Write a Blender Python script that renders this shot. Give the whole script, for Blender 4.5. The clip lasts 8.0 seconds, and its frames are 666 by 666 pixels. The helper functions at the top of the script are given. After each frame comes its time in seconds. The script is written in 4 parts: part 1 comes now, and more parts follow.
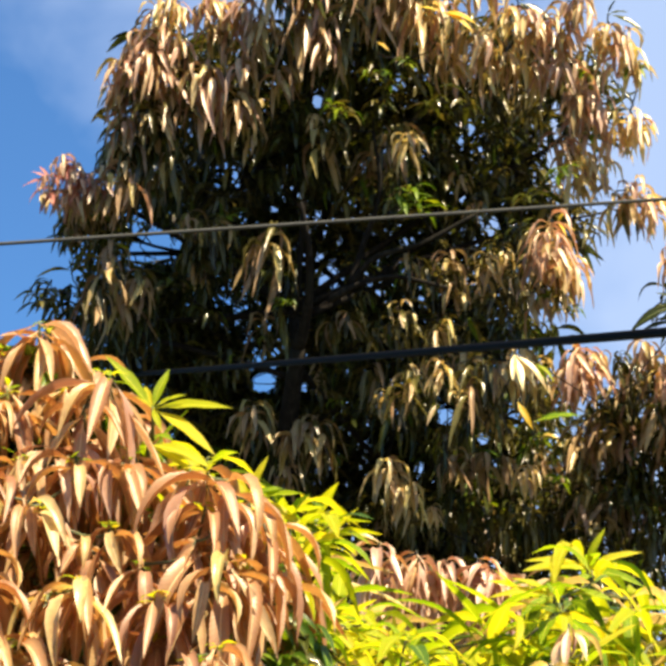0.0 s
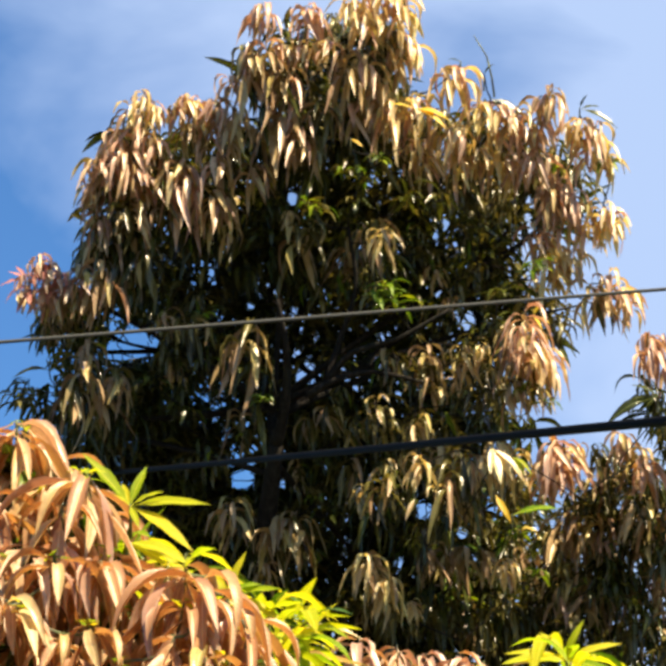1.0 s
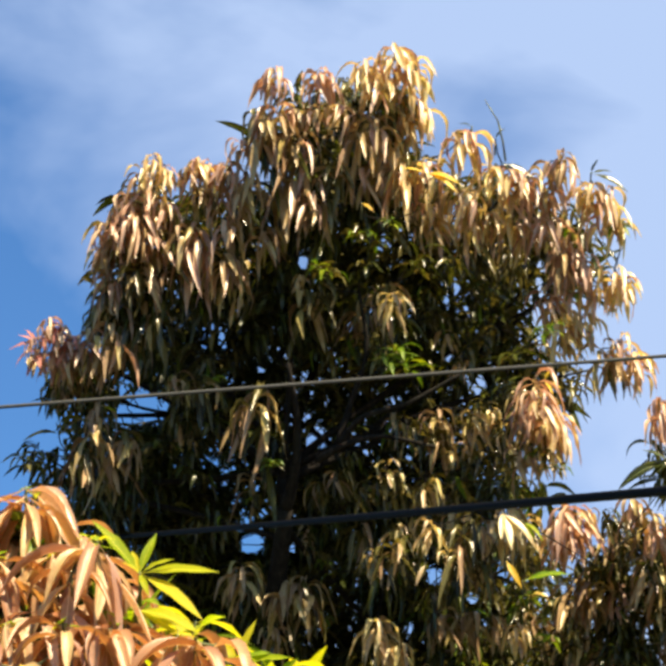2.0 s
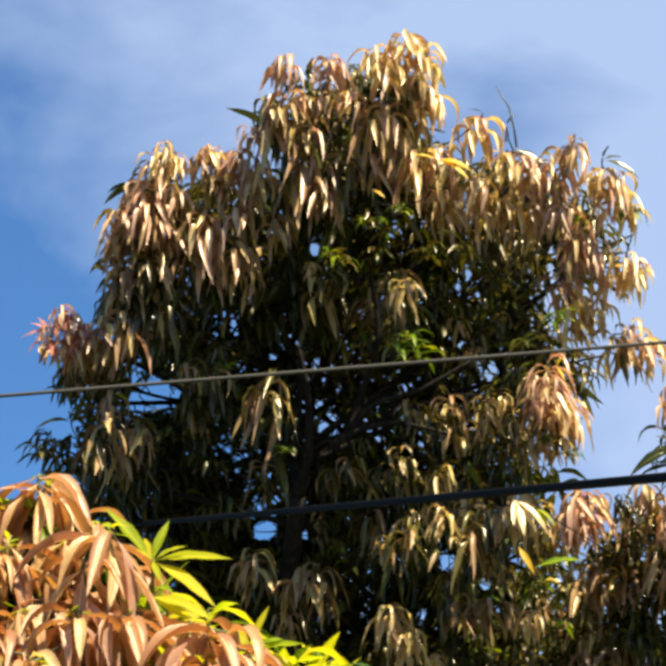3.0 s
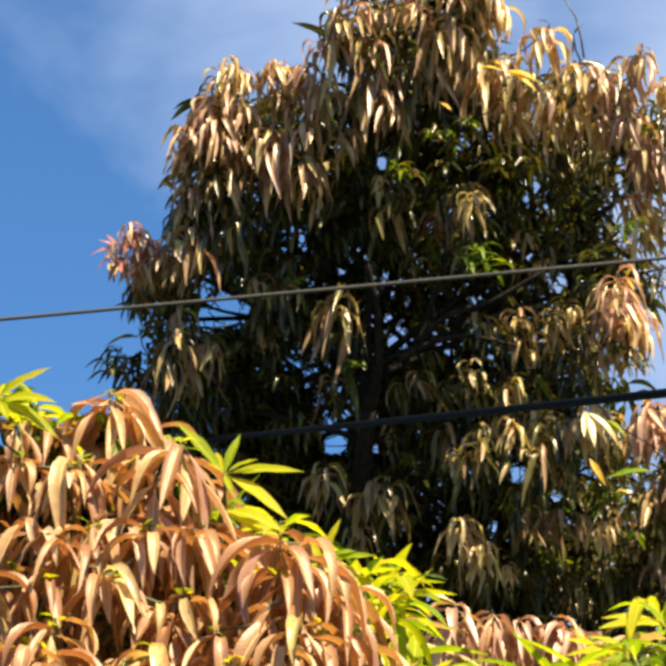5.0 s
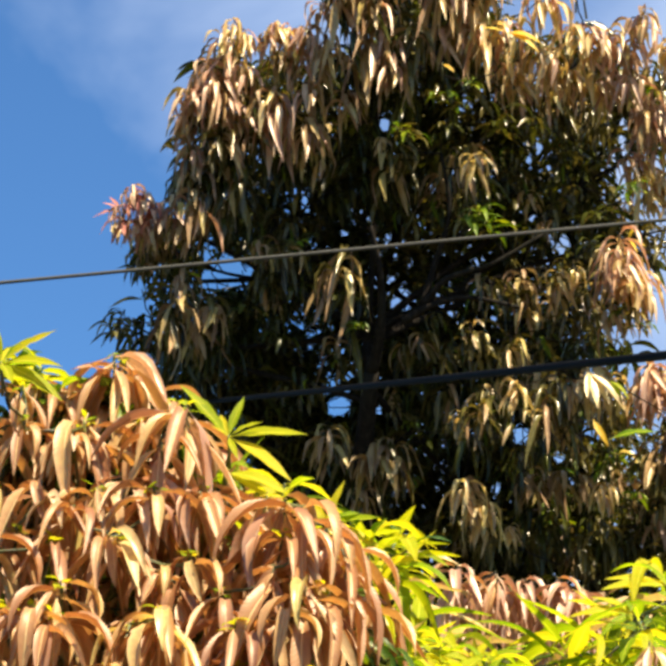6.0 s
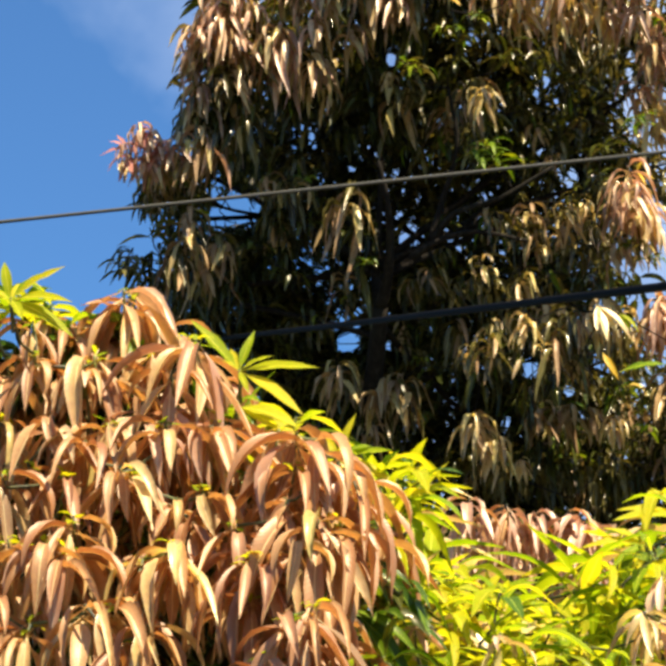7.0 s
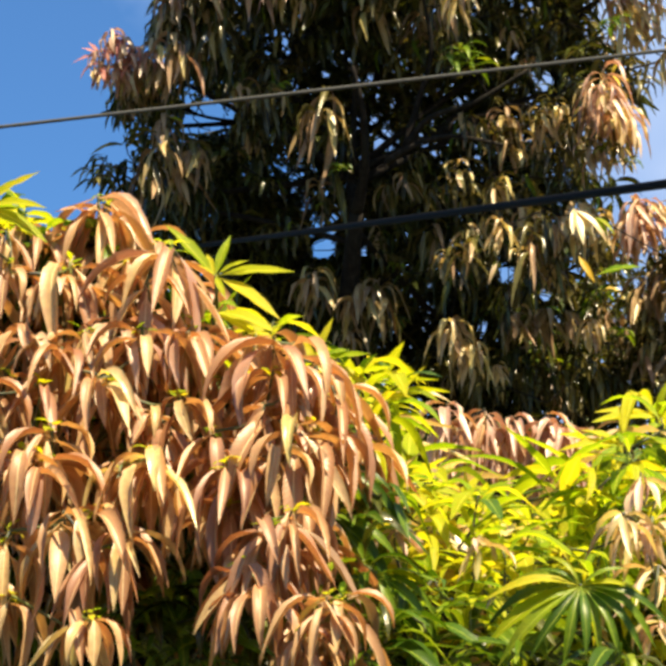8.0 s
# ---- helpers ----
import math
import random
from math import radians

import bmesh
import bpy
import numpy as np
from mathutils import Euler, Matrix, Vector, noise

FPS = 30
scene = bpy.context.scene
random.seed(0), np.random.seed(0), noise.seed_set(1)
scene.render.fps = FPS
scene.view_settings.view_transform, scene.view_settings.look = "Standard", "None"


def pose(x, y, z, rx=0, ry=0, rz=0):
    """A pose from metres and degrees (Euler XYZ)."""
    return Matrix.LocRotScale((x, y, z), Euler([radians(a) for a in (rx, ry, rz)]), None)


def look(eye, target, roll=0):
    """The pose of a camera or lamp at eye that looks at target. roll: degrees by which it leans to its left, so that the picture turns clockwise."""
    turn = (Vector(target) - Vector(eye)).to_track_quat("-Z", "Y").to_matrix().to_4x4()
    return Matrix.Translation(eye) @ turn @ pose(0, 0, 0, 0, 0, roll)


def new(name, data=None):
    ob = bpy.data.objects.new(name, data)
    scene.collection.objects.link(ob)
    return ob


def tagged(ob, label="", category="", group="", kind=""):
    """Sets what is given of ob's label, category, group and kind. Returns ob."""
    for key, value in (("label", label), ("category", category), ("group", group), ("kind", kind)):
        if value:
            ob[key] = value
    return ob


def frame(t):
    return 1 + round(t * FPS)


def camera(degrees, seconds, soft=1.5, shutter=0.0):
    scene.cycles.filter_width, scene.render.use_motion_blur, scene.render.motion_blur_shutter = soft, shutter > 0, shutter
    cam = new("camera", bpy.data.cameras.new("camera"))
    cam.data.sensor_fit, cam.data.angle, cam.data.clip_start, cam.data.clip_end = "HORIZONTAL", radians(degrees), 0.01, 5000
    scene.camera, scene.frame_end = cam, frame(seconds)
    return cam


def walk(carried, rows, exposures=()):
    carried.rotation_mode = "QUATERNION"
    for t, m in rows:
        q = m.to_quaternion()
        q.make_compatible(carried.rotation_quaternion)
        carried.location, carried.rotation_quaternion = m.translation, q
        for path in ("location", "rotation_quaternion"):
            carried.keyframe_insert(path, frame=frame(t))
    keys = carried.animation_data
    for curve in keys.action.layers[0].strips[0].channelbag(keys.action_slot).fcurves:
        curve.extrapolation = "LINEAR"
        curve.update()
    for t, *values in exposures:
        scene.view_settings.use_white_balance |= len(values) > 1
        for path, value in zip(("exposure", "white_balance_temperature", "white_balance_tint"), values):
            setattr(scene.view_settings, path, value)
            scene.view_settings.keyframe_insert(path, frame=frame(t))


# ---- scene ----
cam = camera(15.0, 8.0, soft=3.9)
ROWS = [  # seconds, the eye, the point looked at, the lean
    (0.0, -0.0010, 0.0144, 1.6011, -0.0505, 9.4157, 5.0087, 0.83),
    (0.5, 0.0029, -0.0072, 1.5924, -0.0976, 9.3101, 5.2226, 0.29),
    (1.0, 0.0063, -0.0162, 1.5868, 0.0396, 9.2485, 5.3502, -0.06),
    (1.5, 0.0046, -0.0310, 1.6082, 0.0046, 9.1742, 5.5151, -0.00),
    (2.0, 0.0027, 0.0030, 1.6105, -0.0033, 9.1738, 5.5975, 0.19),
    (2.2, -0.0088, -0.0001, 1.6051, -0.0340, 9.1850, 5.5592, 0.22),
    (3.3, 0.0071, -0.0008, 1.6080, -0.0620, 9.1934, 5.5401, 0.02),
    (3.5, 0.0056, 0.0031, 1.6069, -0.0946, 9.2023, 5.5269, 0.05),
    (4.0, 0.0050, 0.0090, 1.6060, -0.1583, 9.2300, 5.4722, 0.04),
    (4.5, 0.0020, 0.0080, 1.6066, -0.2133, 9.2767, 5.3542, 0.15),
    (4.7, 0.0033, 0.0040, 1.6005, -0.3164, 9.2938, 5.2879, 0.18),
    (5.8, 0.0014, -0.0140, 1.5985, -0.3085, 9.3351, 5.1339, -0.15),
    (6.0, 0.0008, -0.0153, 1.6000, -0.3380, 9.3514, 5.0855, -0.05),
    (6.5, -0.0040, 0.0011, 1.5986, -0.4978, 9.4040, 4.9661, -0.17),
    (7.0, -0.0058, -0.0020, 1.5893, -0.3799, 9.4451, 4.8470, -0.58),
    (7.5, -0.0106, 0.0185, 1.5949, -0.4235, 9.5078, 4.7226, -0.66),
    (8.0, -0.0107, 0.0263, 1.5859, -0.2972, 9.5884, 4.4987, -1.32),
]
walk(cam, [(t, look((ex, ey, ez), (tx, ty, tz), lean)) for t, ex, ey, ez, tx, ty, tz, lean in ROWS],
     exposures=[(0.0, 1.50), (1.5, 1.46), (2.2, 1.42), (3.3, 1.36), (4.7, 1.36), (6.0, 1.42), (8.0, 1.43)])

# ---- world, sun, exposure ----
SUN_HEIGHT, SUN_BEARING = radians(57), radians(138)  # bearing: clockwise from +y
world = bpy.data.worlds.new("sky")
scene.world = world
world.use_nodes = True


class Nodes:
    """A short way to write node trees."""

    def __init__(self, tree):
        self.tree = tree
        tree.nodes.clear()

    def add(self, kind, **values):
        node = self.tree.nodes.new(kind)
        for key, value in values.items():
            if key in node.inputs:
                self.put(node.inputs[key], value)
            else:
                setattr(node, key, value)
        return node

    def put(self, socket, value):
        if isinstance(value, bpy.types.NodeSocket):
            self.tree.links.new(value, socket)
        elif value is not None:
            socket.default_value = value

    def math(self, operation, a, b=None, clamp=False):
        node = self.tree.nodes.new("ShaderNodeMath")
        node.operation, node.use_clamp = operation, clamp
        self.put(node.inputs[0], a)
        self.put(node.inputs[1], b)
        return node.outputs[0]

    def mix(self, factor, a, b, blend="MIX"):
        node = self.tree.nodes.new("ShaderNodeMix")
        node.data_type, node.blend_type = "RGBA", blend
        self.put(node.inputs[0], factor)
        self.put(node.inputs[6], a)
        self.put(node.inputs[7], b)
        return node.outputs[2]

    def ramp(self, factor, stops):
        node = self.tree.nodes.new("ShaderNodeValToRGB")
        while len(node.color_ramp.elements) < len(stops):
            node.color_ramp.elements.new(0.5)
        for element, (place, colour) in zip(node.color_ramp.elements, stops):
            element.position, element.color = place, (*colour, 1)
        self.put(node.inputs[0], factor)
        return node.outputs[0]

    def noise(self, vector, scale, detail=3.0, rough=0.5, distortion=0.0):
        node = self.add("ShaderNodeTexNoise", Vector=vector, Scale=scale, Detail=detail, Roughness=rough, Distortion=distortion)
        return node.outputs[0]


n = Nodes(world.node_tree)
sky = n.add("ShaderNodeTexSky", sky_type="NISHITA", sun_disc=False, sun_elevation=SUN_HEIGHT, sun_rotation=SUN_BEARING,
            altitude=50.0, air_density=1.0, dust_density=0.4, ozone_density=2.5)
way = n.add("ShaderNodeTexCoord").outputs["Generated"]
stretched = n.add("ShaderNodeMapping", Vector=way, Scale=(1.0, 1.0, 1.6), Location=(0.33, 0.1, 0.2)).outputs[0]
wisps = n.noise(stretched, 7.0, 5.0, 0.5, 0.3)
banks = n.noise(stretched, 2.6, 2.0, 0.5)
split = n.add("ShaderNodeSeparateXYZ", Vector=way)
east = n.math("MINIMUM", n.math("MAXIMUM", split.outputs[0], -0.2), n.math("SUBTRACT", 0.34, n.math("ABSOLUTE", split.outputs[0])))
high = n.math("SUBTRACT", split.outputs[2], 0.42)
high = n.math("MAXIMUM", n.math("MULTIPLY", n.math("MINIMUM", high, n.math("SUBTRACT", 0.2, high)), 1.6), -0.06)
cover = n.math("ADD", n.math("MULTIPLY", wisps, 1.1), n.math("MULTIPLY", banks, 0.5))
cover = n.math("ADD", n.math("ADD", cover, high), n.math("ADD", n.math("MULTIPLY", east, n.math("SUBTRACT", 3.0, n.math("MULTIPLY", split.outputs[2], 3.4))), n.math("MULTIPLY", n.math("MINIMUM", n.math("MAXIMUM", split.outputs[0], 0.0), 0.12), 0.6)))
cover = n.ramp(cover, [(0.62, (0, 0, 0)), (1.1, (0.8, 0.8, 0.8))])
clear = n.mix(1.0, sky.outputs[0], (0.6, 0.98, 1.3, 1), "MULTIPLY")
cloud = n.mix(cover, clear, (4.3, 5.4, 7.6, 1))
background = n.add("ShaderNodeBackground", Color=cloud, Strength=0.0505)
n.tree.links.new(background.outputs[0], n.add("ShaderNodeOutputWorld").inputs[0])

sun_data = bpy.data.lights.new("sun", "SUN")
sun_data.energy, sun_data.angle, sun_data.color = 5.0, radians(0.53), (1.0, 0.89, 0.68)
sun = new("sun", sun_data)
to_sun = Vector((math.sin(SUN_BEARING) * math.cos(SUN_HEIGHT), math.cos(SUN_BEARING) * math.cos(SUN_HEIGHT), math.sin(SUN_HEIGHT)))
sun.matrix_world = look(to_sun * 60, (0, 0, 0))


# ---- materials ----
def material(name):
    m = bpy.data.materials.new(name)
    m.use_nodes = True
    return m, Nodes(m.node_tree)


def leaf_material(name, stops, rib, rough, through_light, glow, blotch, shine=0.7):
    """Leaf blade: its own tint leaf by leaf, a paler midrib, side veins, blotches, gloss, and light shining through."""
    m, n = material(name)
    uv = n.add("ShaderNodeUVMap", uv_map="leaf").outputs[0]
    split = n.add("ShaderNodeSeparateXYZ", Vector=uv)
    across, along = split.outputs[0], split.outputs[1]
    own = n.math("FRACT", n.math("ADD", n.add("ShaderNodeNewGeometry").outputs["Random Per Island"],
                                 n.add("ShaderNodeObjectInfo").outputs["Random"]))
    place = n.add("ShaderNodeTexCoord").outputs["Object"]
    mottle = n.noise(place, 55.0, 4.0, 0.6)
    broad = n.noise(place, 9.0, 2.0)
    tint = n.math("ADD", n.math("MULTIPLY", own, 0.8), n.math("MULTIPLY", broad, 0.3))
    colour = n.ramp(n.math("ADD", tint, -0.05), stops)
    colour = n.mix(n.math("MULTIPLY", n.math("SUBTRACT", mottle, 0.42, True), 1.6, True), colour, blotch)
    edge = n.math("ABSOLUTE", n.math("SUBTRACT", across, 0.5))
    ribbed = n.math("LESS_THAN", edge, 0.035)
    colour = n.mix(n.math("MULTIPLY", ribbed, 0.75), colour, rib)
    young = n.math("MULTIPLY", n.math("SUBTRACT", 0.22, along, True), 2.6, True)
    colour = n.mix(young, colour, rib)
    tip = n.math("MULTIPLY", n.math("SUBTRACT", along, 0.9, True), n.math("MULTIPLY", own, 5.0))
    colour = n.mix(tip, colour, (0.12, 0.06, 0.03, 1))
    veins = n.math("SINE", n.math("MULTIPLY", n.math("SUBTRACT", along, n.math("MULTIPLY", edge, 0.16)), 150.0))
    height = n.math("ADD", n.math("MULTIPLY", veins, 0.25), n.math("ADD", mottle, n.math("MULTIPLY", ribbed, 1.2)))
    bump = n.add("ShaderNodeBump", Strength=0.35, Distance=0.0015, Height=height).outputs[0]
    gloss = n.math("ADD", n.math("MULTIPLY", mottle, 0.22), rough - 0.1)
    skin = n.add("ShaderNodeBsdfPrincipled", Roughness=gloss, Normal=bump)
    n.put(skin.inputs["Base Color"], colour)
    n.put(skin.inputs["Specular IOR Level"], shine)
    n.put(skin.inputs["Specular Tint"], (1.0, 0.9, 0.74, 1))
    shining = n.add("ShaderNodeBsdfTranslucent", Color=n.mix(1.0, colour, glow, "MULTIPLY"), Normal=bump)
    both = n.add("ShaderNodeMixShader", Fac=through_light)
    n.tree.links.new(skin.outputs[0], both.inputs[1])
    n.tree.links.new(shining.outputs[0], both.inputs[2])
    n.tree.links.new(both.outputs[0], n.add("ShaderNodeOutputMaterial").inputs[0])
    return m


COPPER = leaf_material("copper_leaf", [(0.0, (0.241, 0.101, 0.046)), (0.3, (0.387, 0.191, 0.076)), (0.7, (0.499, 0.294, 0.121)), (1.0, (0.568, 0.396, 0.132))],
                       (0.86, 0.68, 0.32, 1), 0.45, 0.25, (1.6, 1.1, 0.6, 1), (0.30, 0.120, 0.06, 1), 0.75)
RUSSET = leaf_material("russet_leaf", [(0.0, (0.21, 0.085, 0.045)), (0.3, (0.32, 0.148, 0.072)), (0.7, (0.42, 0.215, 0.105)), (1.0, (0.50, 0.31, 0.13))],
                       (0.74, 0.52, 0.28, 1), 0.45, 0.25, (1.6, 1.1, 0.6, 1), (0.26, 0.105, 0.055, 1), 0.75)
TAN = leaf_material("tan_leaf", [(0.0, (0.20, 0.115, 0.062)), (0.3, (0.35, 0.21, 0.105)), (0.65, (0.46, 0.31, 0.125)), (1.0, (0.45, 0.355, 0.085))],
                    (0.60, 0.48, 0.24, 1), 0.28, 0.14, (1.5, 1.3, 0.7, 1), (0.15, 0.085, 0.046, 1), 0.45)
# Olive-brown young leaves, darkened to carry the shade inside the crown.
OLIVE = leaf_material("shaded_olive_leaf", [(0.0, (0.020, 0.016, 0.005)), (0.35, (0.060, 0.049, 0.011)), (0.7, (0.125, 0.102, 0.026)), (1.0, (0.20, 0.167, 0.036))],
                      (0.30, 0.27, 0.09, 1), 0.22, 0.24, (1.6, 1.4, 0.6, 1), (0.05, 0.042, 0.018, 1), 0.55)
LIME = leaf_material("lime_leaf", [(0.0, (0.065, 0.16, 0.005)), (0.3, (0.215, 0.295, 0.006)), (0.65, (0.43, 0.405, 0.010)), (1.0, (0.61, 0.46, 0.025))],
                     (0.66, 0.62, 0.07, 1), 0.5, 0.5, (1.6, 1.5, 0.6, 1), (0.28, 0.38, 0.008, 1), 0.16)
AMBER = leaf_material("amber_leaf", [(0.0, (0.52, 0.27, 0.012)), (0.5, (0.68, 0.42, 0.016)), (1.0, (0.74, 0.54, 0.025))],
                      (0.78, 0.58, 0.10, 1), 0.45, 0.4, (1.5, 1.2, 0.5, 1), (0.50, 0.24, 0.012, 1), 0.4)
# Paler than the tan leaf: direct sun on the crown is painted into it.
STRAW = leaf_material("sunlit_straw_leaf", [(0.0, (0.44, 0.28, 0.12)), (0.35, (0.60, 0.43, 0.19)), (0.7, (0.70, 0.55, 0.24)), (1.0, (0.68, 0.57, 0.15))],
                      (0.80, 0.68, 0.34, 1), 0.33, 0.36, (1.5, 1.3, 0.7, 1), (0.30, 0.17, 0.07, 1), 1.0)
ROSE = leaf_material("rose_leaf", [(0.0, (0.29, 0.142, 0.086)), (0.35, (0.47, 0.262, 0.155)), (0.7, (0.60, 0.372, 0.215)), (1.0, (0.63, 0.45, 0.22))],
                     (0.78, 0.60, 0.40, 1), 0.38, 0.24, (1.5, 1.1, 0.8, 1), (0.30, 0.14, 0.09, 1), 1.0)
BLUSH = leaf_material("blush_leaf", [(0.0, (0.34, 0.115, 0.085)), (0.5, (0.48, 0.190, 0.140)), (1.0, (0.58, 0.29, 0.20))],
                      (0.66, 0.36, 0.26, 1), 0.55, 0.3, (1.5, 0.9, 0.8, 1), (0.36, 0.12, 0.09, 1), 0.2)
# Mature dark green, taken near black so the crown's shade is in the colour.
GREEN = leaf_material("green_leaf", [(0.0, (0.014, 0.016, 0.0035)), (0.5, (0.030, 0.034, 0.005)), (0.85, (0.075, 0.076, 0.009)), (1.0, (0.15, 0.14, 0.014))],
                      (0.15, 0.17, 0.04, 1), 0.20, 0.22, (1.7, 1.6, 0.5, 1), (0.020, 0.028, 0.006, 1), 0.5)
# Mature green brightened, so that sunlight on it is part of the colour.
GRASS = leaf_material("sunlit_green_leaf", [(0.0, (0.022, 0.048, 0.004)), (0.4, (0.060, 0.115, 0.005)), (0.8, (0.15, 0.21, 0.007)), (1.0, (0.36, 0.35, 0.012))],
                      (0.34, 0.38, 0.04, 1), 0.34, 0.30, (1.7, 1.6, 0.5, 1), (0.03, 0.065, 0.005, 1), 0.25)


def bark_material():
    m, n = material("shaded_mango_bark")
    place = n.add("ShaderNodeTexCoord").outputs["Object"]
    long = n.add("ShaderNodeMapping", Vector=place, Scale=(1, 1, 0.25)).outputs[0]
    furrows, patches = n.noise(long, 40.0, 6.0, 0.65, 0.4), n.noise(place, 5.0, 3.0)
    # Below the true tone of mango bark: the shade under the leaves is included.
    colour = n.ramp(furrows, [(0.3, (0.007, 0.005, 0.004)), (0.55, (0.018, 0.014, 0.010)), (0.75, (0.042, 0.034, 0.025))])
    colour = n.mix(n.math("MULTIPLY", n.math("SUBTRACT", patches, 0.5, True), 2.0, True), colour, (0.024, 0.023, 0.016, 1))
    skin = n.add("ShaderNodeBsdfPrincipled", Roughness=0.95, Normal=n.add("ShaderNodeBump", Strength=0.8, Distance=0.01, Height=furrows).outputs[0])
    n.put(skin.inputs["Specular IOR Level"], 0.1)
    n.put(skin.inputs["Base Color"], colour)
    n.tree.links.new(skin.outputs[0], n.add("ShaderNodeOutputMaterial").inputs[0])
    return m


def twig_material():
    m, n = material("green_twig")
    place = n.add("ShaderNodeTexCoord").outputs["Object"]
    colour = n.ramp(n.noise(place, 14.0, 3.0), [(0.35, (0.045, 0.04, 0.02)), (0.6, (0.11, 0.12, 0.03)), (0.75, (0.26, 0.26, 0.05))])
    skin = n.add("ShaderNodeBsdfPrincipled", Roughness=0.6)
    n.put(skin.inputs["Base Color"], colour)
    n.tree.links.new(skin.outputs[0], n.add("ShaderNodeOutputMaterial").inputs[0])
    return m


def cable_material(name, colour, worn, rough, metal):
    m, n = material(name)
    place = n.add("ShaderNodeTexCoord").outputs["Object"]
    grime = n.noise(place, 30.0, 4.0, 0.6)
    skin = n.add("ShaderNodeBsdfPrincipled", Roughness=rough, Metallic=metal)
    n.put(skin.inputs["Specular IOR Level"], 0.05)
    n.put(skin.inputs["Base Color"], n.mix(n.math("MULTIPLY", grime, 0.7), colour, worn))
    n.put(skin.inputs["Normal"], n.add("ShaderNodeBump", Strength=0.3, Distance=0.001, Height=grime).outputs[0])
    n.tree.links.new(skin.outputs[0], n.add("ShaderNodeOutputMaterial").inputs[0])
    return m


def ground_material():
    m, n = material("dry_grass_ground")
    place = n.add("ShaderNodeTexCoord").outputs["Object"]
    fine, broad = n.noise(place, 22.0, 6.0, 0.7), n.noise(place, 0.6, 4.0)
    grass = n.ramp(fine, [(0.3, (0.02, 0.03, 0.01)), (0.6, (0.05, 0.06, 0.02)), (0.8, (0.1, 0.095, 0.04))])
    soil = n.ramp(fine, [(0.3, (0.05, 0.036, 0.024)), (0.7, (0.11, 0.08, 0.05))])
    skin = n.add("ShaderNodeBsdfPrincipled", Roughness=0.95, Normal=n.add("ShaderNodeBump", Strength=0.7, Distance=0.03, Height=fine).outputs[0])
    n.put(skin.inputs["Base Color"], n.mix(n.ramp(broad, [(0.45, (0, 0, 0)), (0.58, (1, 1, 1))]), grass, soil))
    n.tree.links.new(skin.outputs[0], n.add("ShaderNodeOutputMaterial").inputs[0])
    return m


BARK, TWIG = bark_material(), twig_material()
BLACK = cable_material("black_cable_sheath", (0.002, 0.002, 0.0022, 1), (0.005, 0.005, 0.005, 1), 0.75, 0.0)
STEEL = cable_material("weathered_aluminium_strand", (0.095, 0.09, 0.078, 1), (0.04, 0.037, 0.033, 1), 0.75, 0.0)


# ---- ground ----
def ground():
    bm = bmesh.new()
    bmesh.ops.create_grid(bm, x_segments=60, y_segments=60, size=1500)
    for v in bm.verts:
        far = math.hypot(v.co.x, v.co.y)
        v.co.z = 0.0 if far < 60 else noise.noise(v.co * 0.01) * min(1.0, (far - 60) / 400) * 6
    ob = part("ground", bm, ground_material(), None)
    return tagged(ob, "open ground of dry grass and bare brown soil", "ground", kind="structure")


def part(name, bm, mat, parent, label=""):
    """Link a bmesh as one mesh object, under a thing or a part."""
    mesh = bpy.data.meshes.new(name)
    bm.to_mesh(mesh)
    bm.free()
    mesh.materials.append(mat)
    mesh.polygons.foreach_set("use_smooth", [True] * len(mesh.polygons))
    ob = new(name, mesh)
    ob.parent = parent
    return tagged(ob, label)


ground()


# ---- leaves, twigs and limbs ----
def leaf_shape(length, width, lift, fall, quick, fold, wave, curl, sway, steps=9):
    """One blade as vertices, faces and uv: it leaves its twig along +x, rises by lift, and bends over until it points fall degrees
    below the level. quick: the part of its length in which it bends. fold: how far the halves close along the midrib. sway: its sideways bend."""
    s = np.linspace(0, 1, steps + 1)
    ease = np.clip(s / quick, 0, 1)
    ease = ease * ease * (3 - 2 * ease)
    angle = np.radians(lift - (lift + fall) * ease + curl * s * s)
    step = length / steps
    mid = (angle[1:] + angle[:-1]) / 2
    x = np.r_[0, np.cumsum(np.cos(mid) * step)]
    z = np.r_[0, np.cumsum(np.sin(mid) * step)]
    half = width / 2 * np.clip(np.sin(np.pi * np.clip((s - 0.04) / 0.96, 0, 1) ** 0.85), 0, 1) ** 0.95
    half[0], half[1] = 0.0016, max(half[1] * 0.55, 0.0016)
    half[-1] = 0.0008
    up = np.stack([-np.sin(angle), 0 * angle, np.cos(angle)], -1)
    spine = np.stack([x, sway * length * (s ** 2 - 0.25 * np.sin(2 * np.pi * s) * s), z], -1)
    out = []
    for side in (-1, 0, 1):
        ripple = wave * np.sin(s * 17 + side * 1.3) * half
        lean = abs(side) * half * math.sin(fold) + abs(side) * ripple
        row = spine + up * lean[:, None]
        row[:, 1] += side * half * math.cos(fold)
        out.append(row)
    verts = np.stack(out, 1).reshape(-1, 3)
    faces, uv = [], []
    for i in range(steps):
        for j in range(2):
            a = i * 3 + j
            faces.append((a, a + 3, a + 4, a + 1))
            uv.append([(j / 2, s[i]), (j / 2, s[i + 1]), ((j + 1) / 2, s[i + 1]), ((j + 1) / 2, s[i])])
    return verts, np.array(faces), np.array(uv).reshape(-1, 2)


draw = random.Random(11)


